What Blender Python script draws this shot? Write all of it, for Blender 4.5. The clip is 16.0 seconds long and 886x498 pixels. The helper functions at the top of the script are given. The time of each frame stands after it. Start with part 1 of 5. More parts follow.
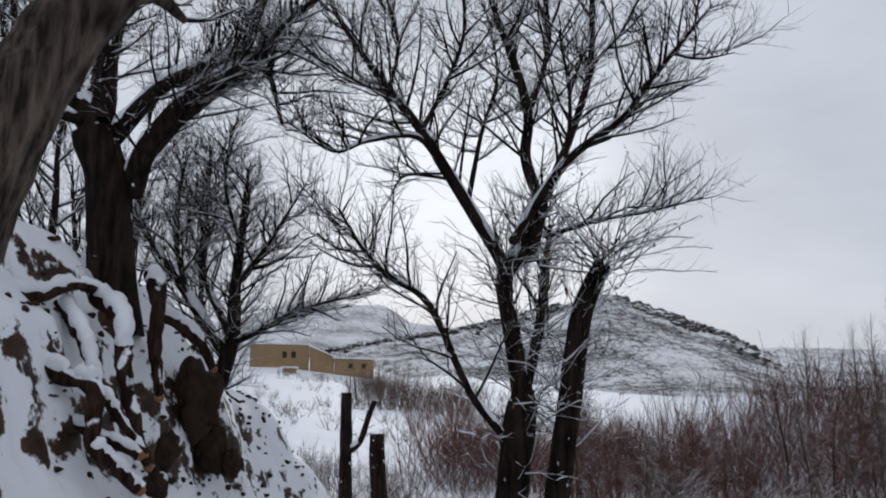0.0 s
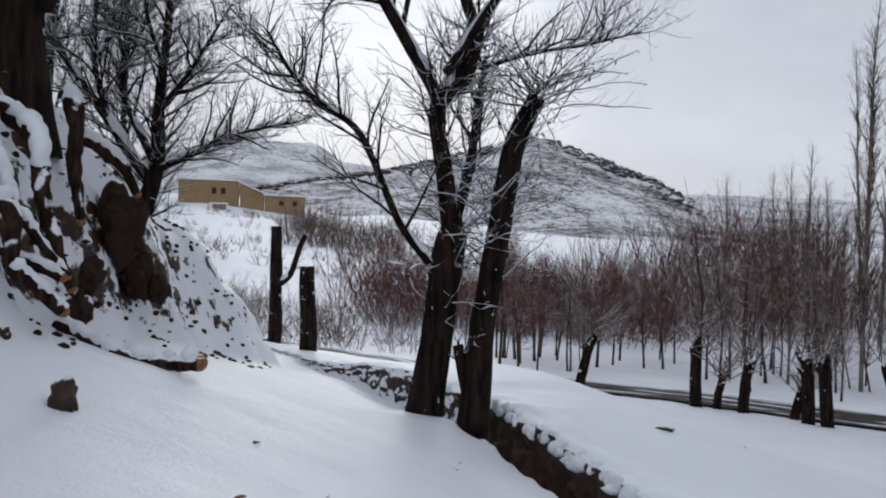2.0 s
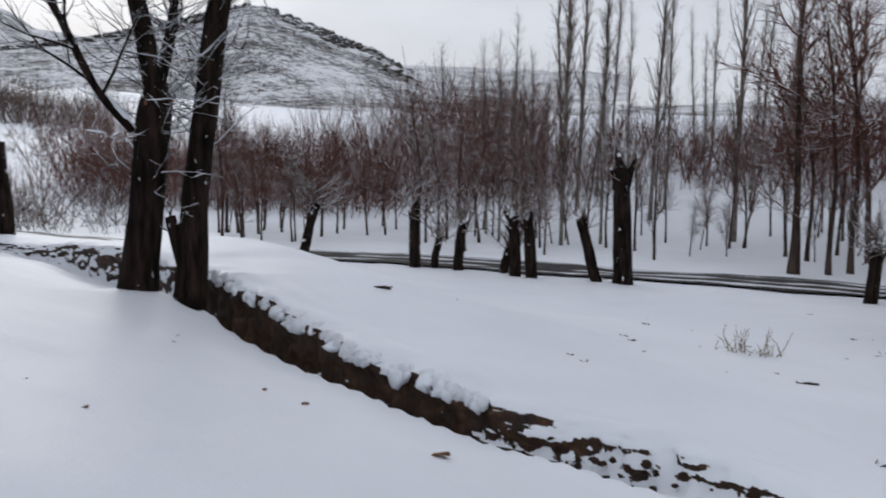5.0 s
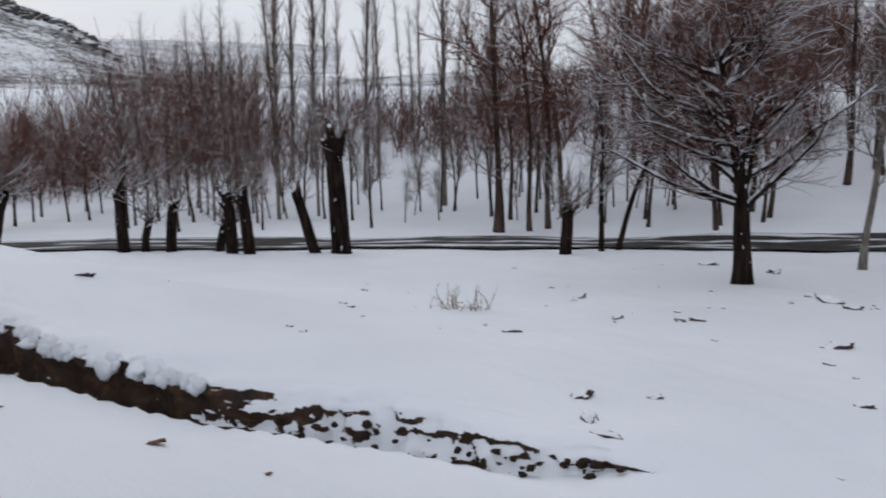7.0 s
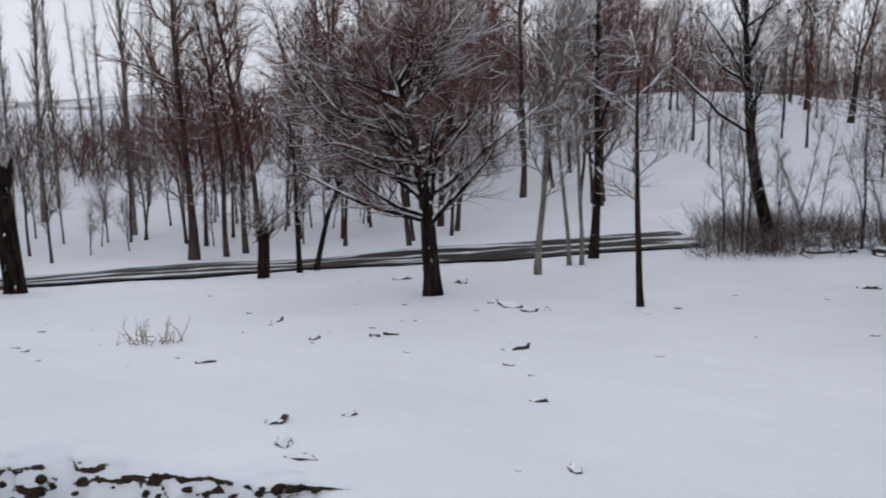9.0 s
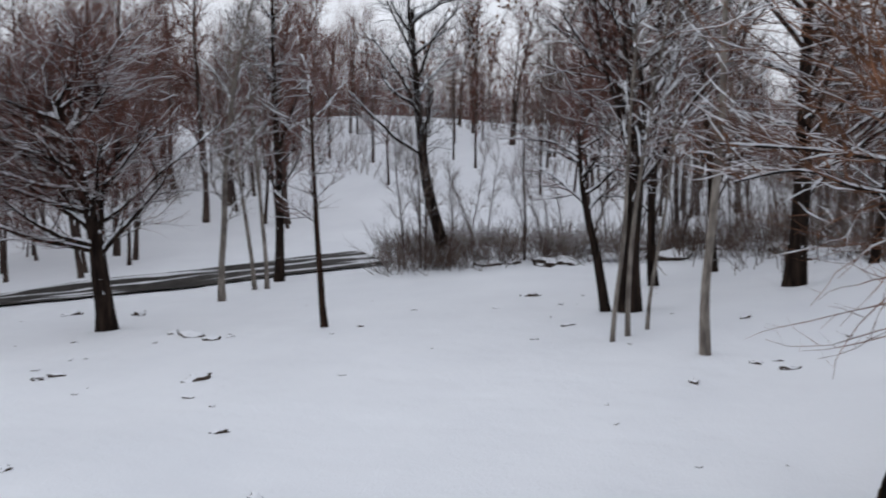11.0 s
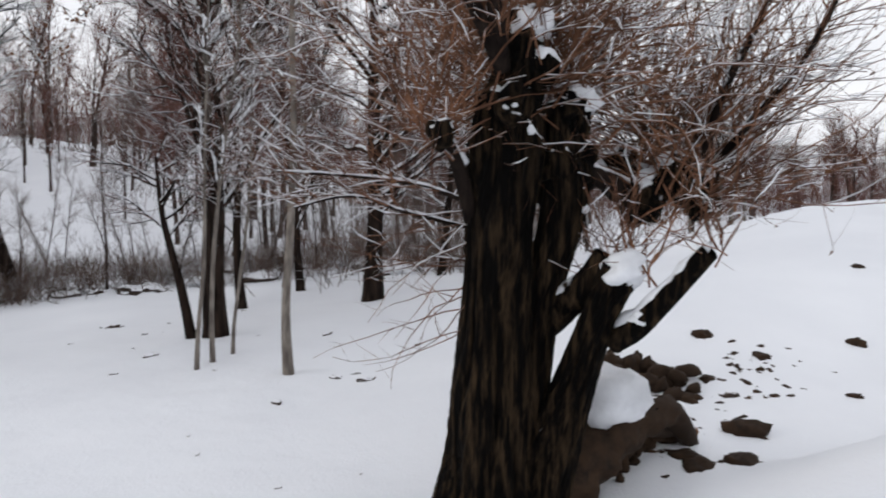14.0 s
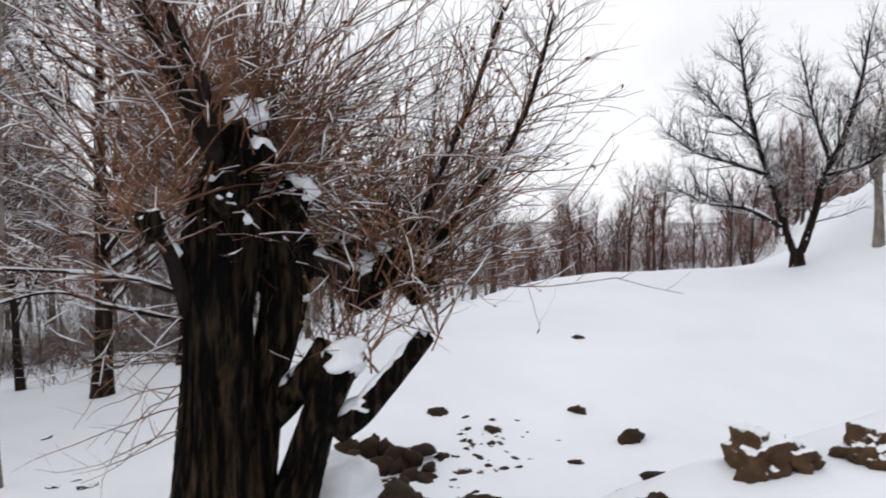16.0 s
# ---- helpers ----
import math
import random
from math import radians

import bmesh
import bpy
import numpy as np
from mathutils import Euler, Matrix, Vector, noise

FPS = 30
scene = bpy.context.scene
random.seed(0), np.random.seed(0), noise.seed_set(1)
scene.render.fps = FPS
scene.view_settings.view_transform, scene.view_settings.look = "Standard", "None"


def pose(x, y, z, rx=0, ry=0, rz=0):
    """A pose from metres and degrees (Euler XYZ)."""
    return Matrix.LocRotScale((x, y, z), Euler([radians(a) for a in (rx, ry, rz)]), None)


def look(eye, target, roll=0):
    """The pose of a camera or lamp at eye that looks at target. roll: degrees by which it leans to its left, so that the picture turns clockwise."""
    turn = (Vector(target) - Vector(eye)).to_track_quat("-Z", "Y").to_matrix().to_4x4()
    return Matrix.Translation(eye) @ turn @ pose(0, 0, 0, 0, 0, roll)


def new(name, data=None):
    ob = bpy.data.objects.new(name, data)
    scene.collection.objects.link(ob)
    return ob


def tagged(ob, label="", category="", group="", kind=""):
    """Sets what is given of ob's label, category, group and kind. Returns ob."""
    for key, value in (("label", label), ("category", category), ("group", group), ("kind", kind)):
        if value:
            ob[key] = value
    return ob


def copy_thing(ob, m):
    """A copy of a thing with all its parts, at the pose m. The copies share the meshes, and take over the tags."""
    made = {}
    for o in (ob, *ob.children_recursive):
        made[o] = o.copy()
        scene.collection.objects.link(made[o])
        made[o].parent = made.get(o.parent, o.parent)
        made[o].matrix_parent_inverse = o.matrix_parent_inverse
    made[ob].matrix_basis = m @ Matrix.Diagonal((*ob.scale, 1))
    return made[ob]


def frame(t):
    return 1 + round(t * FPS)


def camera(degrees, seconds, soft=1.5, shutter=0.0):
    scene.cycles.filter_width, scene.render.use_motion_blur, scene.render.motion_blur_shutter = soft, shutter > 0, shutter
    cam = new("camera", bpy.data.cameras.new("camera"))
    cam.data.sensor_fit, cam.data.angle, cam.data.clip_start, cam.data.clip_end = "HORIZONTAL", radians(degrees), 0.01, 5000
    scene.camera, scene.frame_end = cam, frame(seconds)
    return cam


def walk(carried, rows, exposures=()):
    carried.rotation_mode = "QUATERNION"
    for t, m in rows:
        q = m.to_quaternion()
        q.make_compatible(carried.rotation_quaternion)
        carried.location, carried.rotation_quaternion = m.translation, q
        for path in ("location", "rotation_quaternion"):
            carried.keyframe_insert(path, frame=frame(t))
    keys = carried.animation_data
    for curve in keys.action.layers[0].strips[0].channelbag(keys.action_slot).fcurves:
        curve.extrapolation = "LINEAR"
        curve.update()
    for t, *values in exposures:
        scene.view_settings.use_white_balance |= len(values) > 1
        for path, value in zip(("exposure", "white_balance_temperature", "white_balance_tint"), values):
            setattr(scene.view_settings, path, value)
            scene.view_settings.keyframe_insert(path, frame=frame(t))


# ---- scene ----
cam = camera(51.9, 16.0, soft=1.9, shutter=0.35)
# seconds, eye x y z, yaw, pitch, roll
ROWS = [
    (0.0, -0.000, 0.000, 1.600, -6.66, 8.89, -0.45),
    (0.5, -0.002, 0.021, 1.585, -7.34, 6.16, -0.68),
    (1.0, 0.003, 0.039, 1.569, -8.52, 3.34, -0.78),
    (1.5, 0.013, 0.054, 1.550, -9.73, 0.97, -0.88),
    (2.0, 0.019, 0.064, 1.532, -11.08, -1.03, -1.49),
    (2.5, 0.033, 0.073, 1.517, -12.81, -3.29, -1.52),
    (3.0, 0.044, 0.079, 1.505, -14.83, -5.06, -1.80),
    (5.5, 0.113, 0.071, 1.459, -32.46, -9.69, -0.17),
    (6.0, 0.127, 0.058, 1.451, -36.69, -10.30, 0.31),
    (6.5, 0.138, 0.046, 1.448, -41.04, -10.34, 0.46),
    (7.0, 0.153, 0.033, 1.448, -45.92, -10.30, 0.45),
    (7.5, 0.171, 0.015, 1.449, -51.09, -10.56, 1.05),
    (8.0, 0.186, -0.005, 1.451, -56.16, -10.07, 1.22),
    (10.5, 0.245, -0.116, 1.455, -78.27, -8.23, 0.15),
    (11.0, 0.254, -0.138, 1.456, -84.13, -7.94, 0.48),
    (11.5, 0.258, -0.164, 1.460, -89.31, -7.97, 0.80),
    (12.0, 0.257, -0.191, 1.461, -94.85, -8.57, 0.55),
    (12.5, 0.246, -0.210, 1.463, -99.47, -8.80, 0.37),
    (13.0, 0.241, -0.223, 1.475, -103.36, -6.22, -2.60),
    (13.5, 0.242, -0.239, 1.483, -105.83, -6.02, -1.27),
    (14.0, 0.250, -0.276, 1.479, -109.23, -6.66, -0.32),
    (14.5, 0.249, -0.322, 1.483, -114.24, -5.07, 0.33),
    (15.0, 0.238, -0.355, 1.495, -117.91, -3.92, 0.62),
    (15.5, 0.227, -0.379, 1.508, -121.15, -2.81, 1.29),
    (16.0, 0.205, -0.408, 1.519, -124.69, -1.70, 0.40),
]
EXPOSURES = [(0.0, 0.12, 6150, 10), (3.0, 0.2, 6150, 10), (5.5, 0.27, 6250, 10), (8.0, 0.4, 6300, 10), (11.0, 0.48, 6340, 10), (12.5, 0.52, 6400, 10), (14.0, 0.69, 6620, 10), (16.0, 0.77, 6640, 10)]
walk(cam, [(t, pose(x, y, z, 0, 0, yaw) @ pose(0, 0, 0, 90 + pitch) @ pose(0, 0, 0, 0, 0, -roll)) for t, x, y, z, yaw, pitch, roll in ROWS], EXPOSURES)

# ---- world and light: an overcast winter sky, a low sun behind the clouds ----
SUN_AZ, SUN_EL = -7.5, 10.5
sun_dir = Vector((math.sin(radians(-SUN_AZ)) * math.cos(radians(SUN_EL)), math.cos(radians(SUN_AZ)) * math.cos(radians(SUN_EL)), math.sin(radians(SUN_EL))))
world = bpy.data.worlds.new("overcast_sky")
scene.world = world
world.use_nodes = True
wn, wl = world.node_tree.nodes, world.node_tree.links
wn.clear()


def wnode(kind, **values):
    n = wn.new(kind)
    for k, v in values.items():
        n.inputs[k].default_value = v
    return n


sky = wn.new("ShaderNodeTexSky")
sky.sky_type, sky.sun_disc = "NISHITA", False
sky.sun_elevation, sky.sun_rotation = radians(SUN_EL), radians(-SUN_AZ)
sky_bg = wnode("ShaderNodeBackground", Strength=0.05)
wl.new(sky.outputs[0], sky_bg.inputs["Color"])
tc = wn.new("ShaderNodeTexCoord")
stretch = wn.new("ShaderNodeMapping")
stretch.inputs["Scale"].default_value = (1.0, 1.0, 2.6)
wl.new(tc.outputs["Generated"], stretch.inputs["Vector"])
clouds = wnode("ShaderNodeTexNoise", Scale=2.1, Detail=5.0, Roughness=0.52, Distortion=0.4)
wl.new(stretch.outputs[0], clouds.inputs["Vector"])
cr = wn.new("ShaderNodeValToRGB")
cr.color_ramp.elements[0].position, cr.color_ramp.elements[0].color = 0.32, (0.50, 0.515, 0.555, 1)
cr.color_ramp.elements[1].position, cr.color_ramp.elements[1].color = 0.72, (0.66, 0.675, 0.72, 1)
wl.new(clouds.outputs["Fac"], cr.inputs[0])
# the thin place in the clouds through which the sun shines
dot = wn.new("ShaderNodeVectorMath")
dot.operation = "DOT_PRODUCT"
dot.inputs[1].default_value = sun_dir
wl.new(tc.outputs["Generated"], dot.inputs[0])
glow = wn.new("ShaderNodeMapRange")
glow.interpolation_type = "SMOOTHERSTEP"
glow.inputs["From Min"].default_value, glow.inputs["From Max"].default_value = 0.968, 1.001
wl.new(dot.outputs["Value"], glow.inputs["Value"])
brk = wn.new("ShaderNodeMath")
brk.operation = "MULTIPLY"
wl.new(glow.outputs[0], brk.inputs[0])
wl.new(clouds.outputs["Fac"], brk.inputs[1])
thin = wn.new("ShaderNodeMix")
thin.data_type = "RGBA"
thin.blend_type = "ADD"
thin.inputs["B"].default_value = (0.45, 0.45, 0.44, 1)
wl.new(brk.outputs[0], thin.inputs["Factor"])
wl.new(cr.outputs[0], thin.inputs["A"])
cloud_bg = wnode("ShaderNodeBackground", Strength=1.0)
wl.new(thin.outputs["Result"], cloud_bg.inputs["Color"])
both = wn.new("ShaderNodeMixShader")
both.inputs[0].default_value = 0.95
wl.new(sky_bg.outputs[0], both.inputs[1])
wl.new(cloud_bg.outputs[0], both.inputs[2])
wout = wn.new("ShaderNodeOutputWorld")
wl.new(both.outputs[0], wout.inputs[0])

sun = new("sun", bpy.data.lights.new("sun", "SUN"))
sun.data.energy, sun.data.angle, sun.data.color = 0.5, radians(20), (1.0, 0.96, 0.9)
sun.matrix_world = look((0, 0, 30), Vector((0, 0, 30)) - sun_dir)


# ---- materials ----
class Nodes:
    """A node material with a few short hands."""

    def __init__(self, name, rough=0.8):
        self.m = bpy.data.materials.new(name)
        self.m.use_nodes = True
        self.t = self.m.node_tree
        self.b = self.t.nodes["Principled BSDF"]
        self.b.inputs["Roughness"].default_value = rough
        self.co = self.t.nodes.new("ShaderNodeTexCoord").outputs["Object"]
        self.geo = self.t.nodes.new("ShaderNodeNewGeometry")

    def link(self, a, b):
        self.t.links.new(a, b)

    def noise(self, scale, detail=4.0, rough=0.55, vec=None, world=False):
        n = self.t.nodes.new("ShaderNodeTexNoise")
        n.inputs["Scale"].default_value, n.inputs["Detail"].default_value, n.inputs["Roughness"].default_value = scale, detail, rough
        self.link(vec or (self.geo.outputs["Position"] if world else self.co), n.inputs["Vector"])
        return n.outputs["Fac"]

    def scaled(self, s):
        n = self.t.nodes.new("ShaderNodeMapping")
        n.inputs["Scale"].default_value = s
        self.link(self.co, n.inputs["Vector"])
        return n.outputs[0]

    def ramp(self, fac, stops):
        n = self.t.nodes.new("ShaderNodeValToRGB")
        while len(n.color_ramp.elements) < len(stops):
            n.color_ramp.elements.new(0.5)
        for e, (p, c) in zip(n.color_ramp.elements, stops):
            e.position, e.color = p, (*c, 1)
        self.link(fac, n.inputs[0])
        return n.outputs[0]

    def math(self, op, a, b):
        n = self.t.nodes.new("ShaderNodeMath")
        n.operation = op
        for i, v in enumerate((a, b)):
            if isinstance(v, (int, float)):
                n.inputs[i].default_value = v
            else:
                self.link(v, n.inputs[i])
        return n.outputs[0]

    def step(self, v, lo, hi):
        n = self.t.nodes.new("ShaderNodeMapRange")
        n.interpolation_type = "SMOOTHSTEP"
        n.inputs["From Min"].default_value, n.inputs["From Max"].default_value = lo, hi
        self.link(v, n.inputs["Value"])
        return n.outputs[0]

    def mix(self, fac, a, b):
        n = self.t.nodes.new("ShaderNodeMix")
        n.data_type = "RGBA"
        self.link(fac, n.inputs["Factor"])
        for k, v in (("A", a), ("B", b)):
            if isinstance(v, tuple):
                n.inputs[k].default_value = (*v, 1)
            else:
                self.link(v, n.inputs[k])
        return n.outputs["Result"]

    def up(self):
        n = self.t.nodes.new("ShaderNodeSeparateXYZ")
        self.link(self.geo.outputs["Normal"], n.inputs[0])
        return n.outputs["Z"]

    def bump(self, height, strength, dist):
        n = self.t.nodes.new("ShaderNodeBump")
        n.inputs["Strength"].default_value, n.inputs["Distance"].default_value = strength, dist
        self.link(height, n.inputs["Height"])
        self.link(n.outputs[0], self.b.inputs["Normal"])

    def done(self, colour):
        if isinstance(colour, tuple):
            self.b.inputs["Base Color"].default_value = (*colour, 1)
        else:
            self.link(colour, self.b.inputs["Base Color"])
        self.b.inputs["Specular IOR Level"].default_value = 0.25
        return self.m


SNOW = (0.82, 0.835, 0.87)


def bark(name, dark, light, snow_from, snow_to, grain=(30, 30, 4), bump=0.012, patch=9.0, specks=0.0, share=(0.36, 0.66)):
    """Bark, furrowed along the trunk, with snow lying on what faces up."""
    n = Nodes(name, 0.9)
    g = n.noise(1.0, 5.0, 0.6, n.scaled(grain))
    blot = n.noise(2.3, 3.0)
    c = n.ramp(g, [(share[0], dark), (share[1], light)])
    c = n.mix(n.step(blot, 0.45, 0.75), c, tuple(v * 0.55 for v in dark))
    lie = n.math("ADD", n.up(), n.math("MULTIPLY", n.math("SUBTRACT", n.noise(patch, 2.0, world=True), 0.5), 1.5))
    n.bump(g, 0.9, bump)
    c = n.mix(n.step(lie, snow_from, snow_to), c, SNOW)
    if specks:
        c = n.mix(n.step(n.noise(13.0, 4.0, 0.6, n.scaled((1, 1, 0.5))), specks, specks + 0.03), c, SNOW)
    m = n.done(c)
    n.b.inputs["Specular IOR Level"].default_value = 0.08
    return m


bark_dark = bark("dark_wet_bark", (0.005, 0.0034, 0.003), (0.036, 0.024, 0.018), 0.62, 0.75, (22, 22, 3), 0.03, specks=0.675)
bark_limb = bark("dark_bark_with_snow", (0.007, 0.005, 0.0045), (0.028, 0.020, 0.016), 0.42, 0.58)
bark_brown = bark("brown_bark_with_snow", (0.012, 0.007, 0.005), (0.055, 0.032, 0.022), 0.4, 0.55)
bark_grey = bark("grey_furrowed_bark", (0.016, 0.012, 0.010), (0.13, 0.10, 0.08), 0.75, 0.9, (26, 26, 3), 0.02)
# willow: groove shade and ridge highlights painted in, near-black to brown along the bump
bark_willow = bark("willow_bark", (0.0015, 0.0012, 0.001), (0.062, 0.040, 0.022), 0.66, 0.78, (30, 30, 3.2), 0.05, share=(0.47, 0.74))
bark_pale = bark("pale_poplar_bark", (0.10, 0.085, 0.075), (0.27, 0.24, 0.21), 0.75, 0.9, (20, 20, 6), 0.004)
bark_far = bark("brown_grey_bark", (0.030, 0.021, 0.018), (0.10, 0.072, 0.06), 0.6, 0.8, (8, 8, 2), 0.01)
twig_dark = bark("dark_twigs", (0.012, 0.008, 0.007), (0.032, 0.022, 0.019), 0.25, 0.5, (8, 8, 8), 0.001, 5.0)
twig_red = bark("red_brown_twigs", (0.085, 0.038, 0.030), (0.20, 0.094, 0.074), 0.6, 0.95, (8, 8, 8), 0.001, 5.0)
twig_grey = bark("grey_brown_twigs", (0.075, 0.052, 0.042), (0.18, 0.13, 0.105), 0.5, 0.85, (8, 8, 8), 0.001, 5.0)
twig_rust = bark("rust_willow_shoots", (0.080, 0.040, 0.026), (0.29, 0.145, 0.086), 0.75, 1.05, (8, 8, 8), 0.001, 7.0)


def plain(name, a, b, scale=6.0, rough=0.85, snow=None, bump=0.01):
    n = Nodes(name, rough)
    g = n.noise(scale, 6.0, 0.6)
    c = n.mix(n.step(n.noise(scale * 0.17, 3.0), 0.35, 0.7), n.ramp(g, [(0.3, a), (0.7, b)]), tuple((x + y) * 0.4 for x, y in zip(a, b)))
    n.bump(g, 0.7, bump)
    if snow:
        lie = n.math("ADD", n.up(), n.math("MULTIPLY", n.math("SUBTRACT", n.noise(7.0, 3.0, world=True), 0.5), 0.9))
        c = n.mix(n.step(lie, *snow), c, SNOW)
    return n.done(c)


mud_wall = plain("mud_plaster", (0.25, 0.165, 0.085), (0.34, 0.235, 0.135), 0.8, 0.9, None, 0.02)
mud_dark = plain("dark_opening", (0.02, 0.017, 0.015), (0.05, 0.04, 0.035), 2.0)
stone_mat = plain("wet_dark_stone", (0.020, 0.014, 0.010), (0.075, 0.05, 0.036), 14.0, 0.8, (0.55, 0.75))
bare_soil = plain("bare_brown_soil", (0.010, 0.006, 0.004), (0.052, 0.028, 0.014), 14.0, 0.9)
soil_lump = plain("brown_soil_clod", (0.025, 0.013, 0.007), (0.12, 0.068, 0.036), 12.0, 0.9, (0.72, 0.85))
cut_wood = plain("cut_willow_wood", (0.16, 0.07, 0.03), (0.30, 0.15, 0.07), 18.0, 0.8, (0.6, 0.8), 0.004)
dry_leaf = plain("dry_brown_leaf", (0.10, 0.045, 0.02), (0.22, 0.10, 0.05), 5.0, 0.7, None, 0.001)
straw = plain("dry_straw", (0.22, 0.17, 0.11), (0.36, 0.29, 0.20), 9.0, 0.8, None, 0.001)
branch_snow = plain("settled_snow", (0.80, 0.82, 0.86), (0.84, 0.86, 0.895), 30.0, 0.6, None, 0.006)


def ground_material(name="snow_over_soil", grain=6.0, patchy=1.25, bare=0.365):
    """Snow, with bare soil and dead grass where it is too steep for snow to lie."""
    n = Nodes(name, 0.55)
    fine, mid = n.noise(60.0, 4.0), n.noise(3.2, 5.0, 0.6)
    snow = n.ramp(n.noise(0.6, 4.0), [(0.3, (0.77, 0.79, 0.83)), (0.7, (0.84, 0.86, 0.895))])
    soil = n.ramp(n.noise(11.0, 7.0, 0.65), [(0.3, (0.008, 0.0045, 0.003)), (0.55, (0.042, 0.020, 0.009)), (0.75, (0.12, 0.060, 0.028))])
    lie = n.math("ADD", n.up(), n.math("MULTIPLY", n.math("SUBTRACT", n.noise(grain, 5.0, 0.6), 0.5), patchy))
    c = n.mix(n.step(lie, bare - 0.035, bare + 0.035), soil, snow)
    n.bump(n.math("ADD", n.math("MULTIPLY", fine, 0.25), mid), 0.5, 0.03)
    n.b.inputs["Subsurface Weight"].default_value = 0.0
    return n.done(c)


snow_ground = ground_material(grain=4.5, bare=0.30)
bank_earth = ground_material("earth_under_snow_lip", 9.0, 0.45, 0.66)
bank_snowy = ground_material("earth_half_under_snow", 9.0, 3.0, 0.16)


def hill_material(name, specks, haze_lift):
    """Snow on stony ground: small dark stones and scrub break through, in drifts. The last argument pales the rock for
    distance haze.
    """
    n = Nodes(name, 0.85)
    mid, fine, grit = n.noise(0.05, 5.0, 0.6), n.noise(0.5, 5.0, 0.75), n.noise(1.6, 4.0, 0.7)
    rock = n.ramp(fine, [(0.3, tuple(0.045 + haze_lift for _ in range(3))), (0.7, (0.15 + haze_lift, 0.135 + haze_lift, 0.125 + haze_lift))])
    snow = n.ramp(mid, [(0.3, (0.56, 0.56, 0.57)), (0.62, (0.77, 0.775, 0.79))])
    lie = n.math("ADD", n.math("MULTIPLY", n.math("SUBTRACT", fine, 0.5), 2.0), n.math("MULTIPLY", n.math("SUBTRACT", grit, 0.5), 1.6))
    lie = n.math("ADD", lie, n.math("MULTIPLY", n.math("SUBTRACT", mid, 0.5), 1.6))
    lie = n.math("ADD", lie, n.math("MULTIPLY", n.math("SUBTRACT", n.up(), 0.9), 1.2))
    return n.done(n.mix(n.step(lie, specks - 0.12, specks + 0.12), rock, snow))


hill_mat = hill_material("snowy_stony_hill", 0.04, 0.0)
# far haze is mixed into the rock colour: 0.20 lighter than the near hill
mountain_mat = hill_material("hazed_snowy_mountain", -0.05, 0.20)
crag_mat = plain("dark_crag", (0.035, 0.032, 0.032), (0.12, 0.108, 0.10), 0.6, 0.9, (0.80, 0.95), 0.3)
scrub_mat = plain("dark_scrub", (0.030, 0.026, 0.024), (0.085, 0.072, 0.062), 0.8, 0.9, (0.78, 0.95), 0.3)


def road_material():
    """Wet tracks with slush between them; the mesh's UV runs along and across."""
    n = Nodes("wet_slushy_road", 0.6)
    uv = n.t.nodes.new("ShaderNodeUVMap").outputs[0]
    sep = n.t.nodes.new("ShaderNodeSeparateXYZ")
    n.link(uv, sep.inputs[0])
    w = n.t.nodes.new("ShaderNodeTexNoise")
    w.inputs["Scale"].default_value, w.inputs["Detail"].default_value = 1.0, 5.0
    mp = n.t.nodes.new("ShaderNodeMapping")
    mp.inputs["Scale"].default_value = (0.55, 7.0, 1)
    n.link(uv, mp.inputs["Vector"])
    n.link(mp.outputs[0], w.inputs["Vector"])
    tracks = n.math("SINE", n.math("MULTIPLY", sep.outputs["Y"], 18.0), 0.0)
    lie = n.math("ADD", n.math("MULTIPLY", tracks, 0.26), n.math("MULTIPLY", n.math("SUBTRACT", w.outputs["Fac"], 0.5), 2.2))
    wet = n.ramp(n.noise(5.0, 5.0), [(0.3, (0.014, 0.012, 0.011)), (0.7, (0.06, 0.055, 0.05))])
    n.bump(n.noise(18.0, 5.0), 0.6, 0.02)
    m = n.done(n.mix(n.step(lie, 0.10, 0.26), wet, (0.66, 0.67, 0.70)))
    n.b.inputs["Specular IOR Level"].default_value = 0.08
    return m


road_mat = road_material()


# ---- the lie of the land ----
def smooth(a, b, v):
    t = np.clip((v - a) / (b - a), 0, 1)
    return t * t * (3 - 2 * t)


def value_noise(x, y, seed=0.0):
    """Soft waves of several directions: a cheap, repeatable unevenness between -1 and 1."""
    v = 0
    for k, (a, b, c) in enumerate(((1.0, 0.35, 1.3), (-0.5, 0.9, 2.1), (0.8, -0.75, 4.2), (0.2, 1.2, 0.4), (1.3, 0.9, 5.5))):
        v = v + np.sin(a * x + b * y + c + seed * (k + 1.7)) * np.cos(b * 0.83 * x - a * 1.1 * y + 2 * c - seed * k)
    return v / 3.0


def ditch_x(y):
    return np.interp(y, (-30, 1.5, 3, 4, 5, 6, 7, 8.6, 10.7, 16, 40), (3.7, 3.5, 3.03, 2.63, 2.29, 2.07, 1.89, 1.52, 0.92, -0.5, -6.0))


def bank_x(y):
    return np.interp(y, (-30, 2, 4, 5.8, 6.7, 7.4, 9, 10, 11, 12.5, 15, 40), (-3.4, -2.2, -1.55, -1.4, -1.05, -0.75, -0.2, 0.1, 0.1, -0.3, -1.8, -14.0))


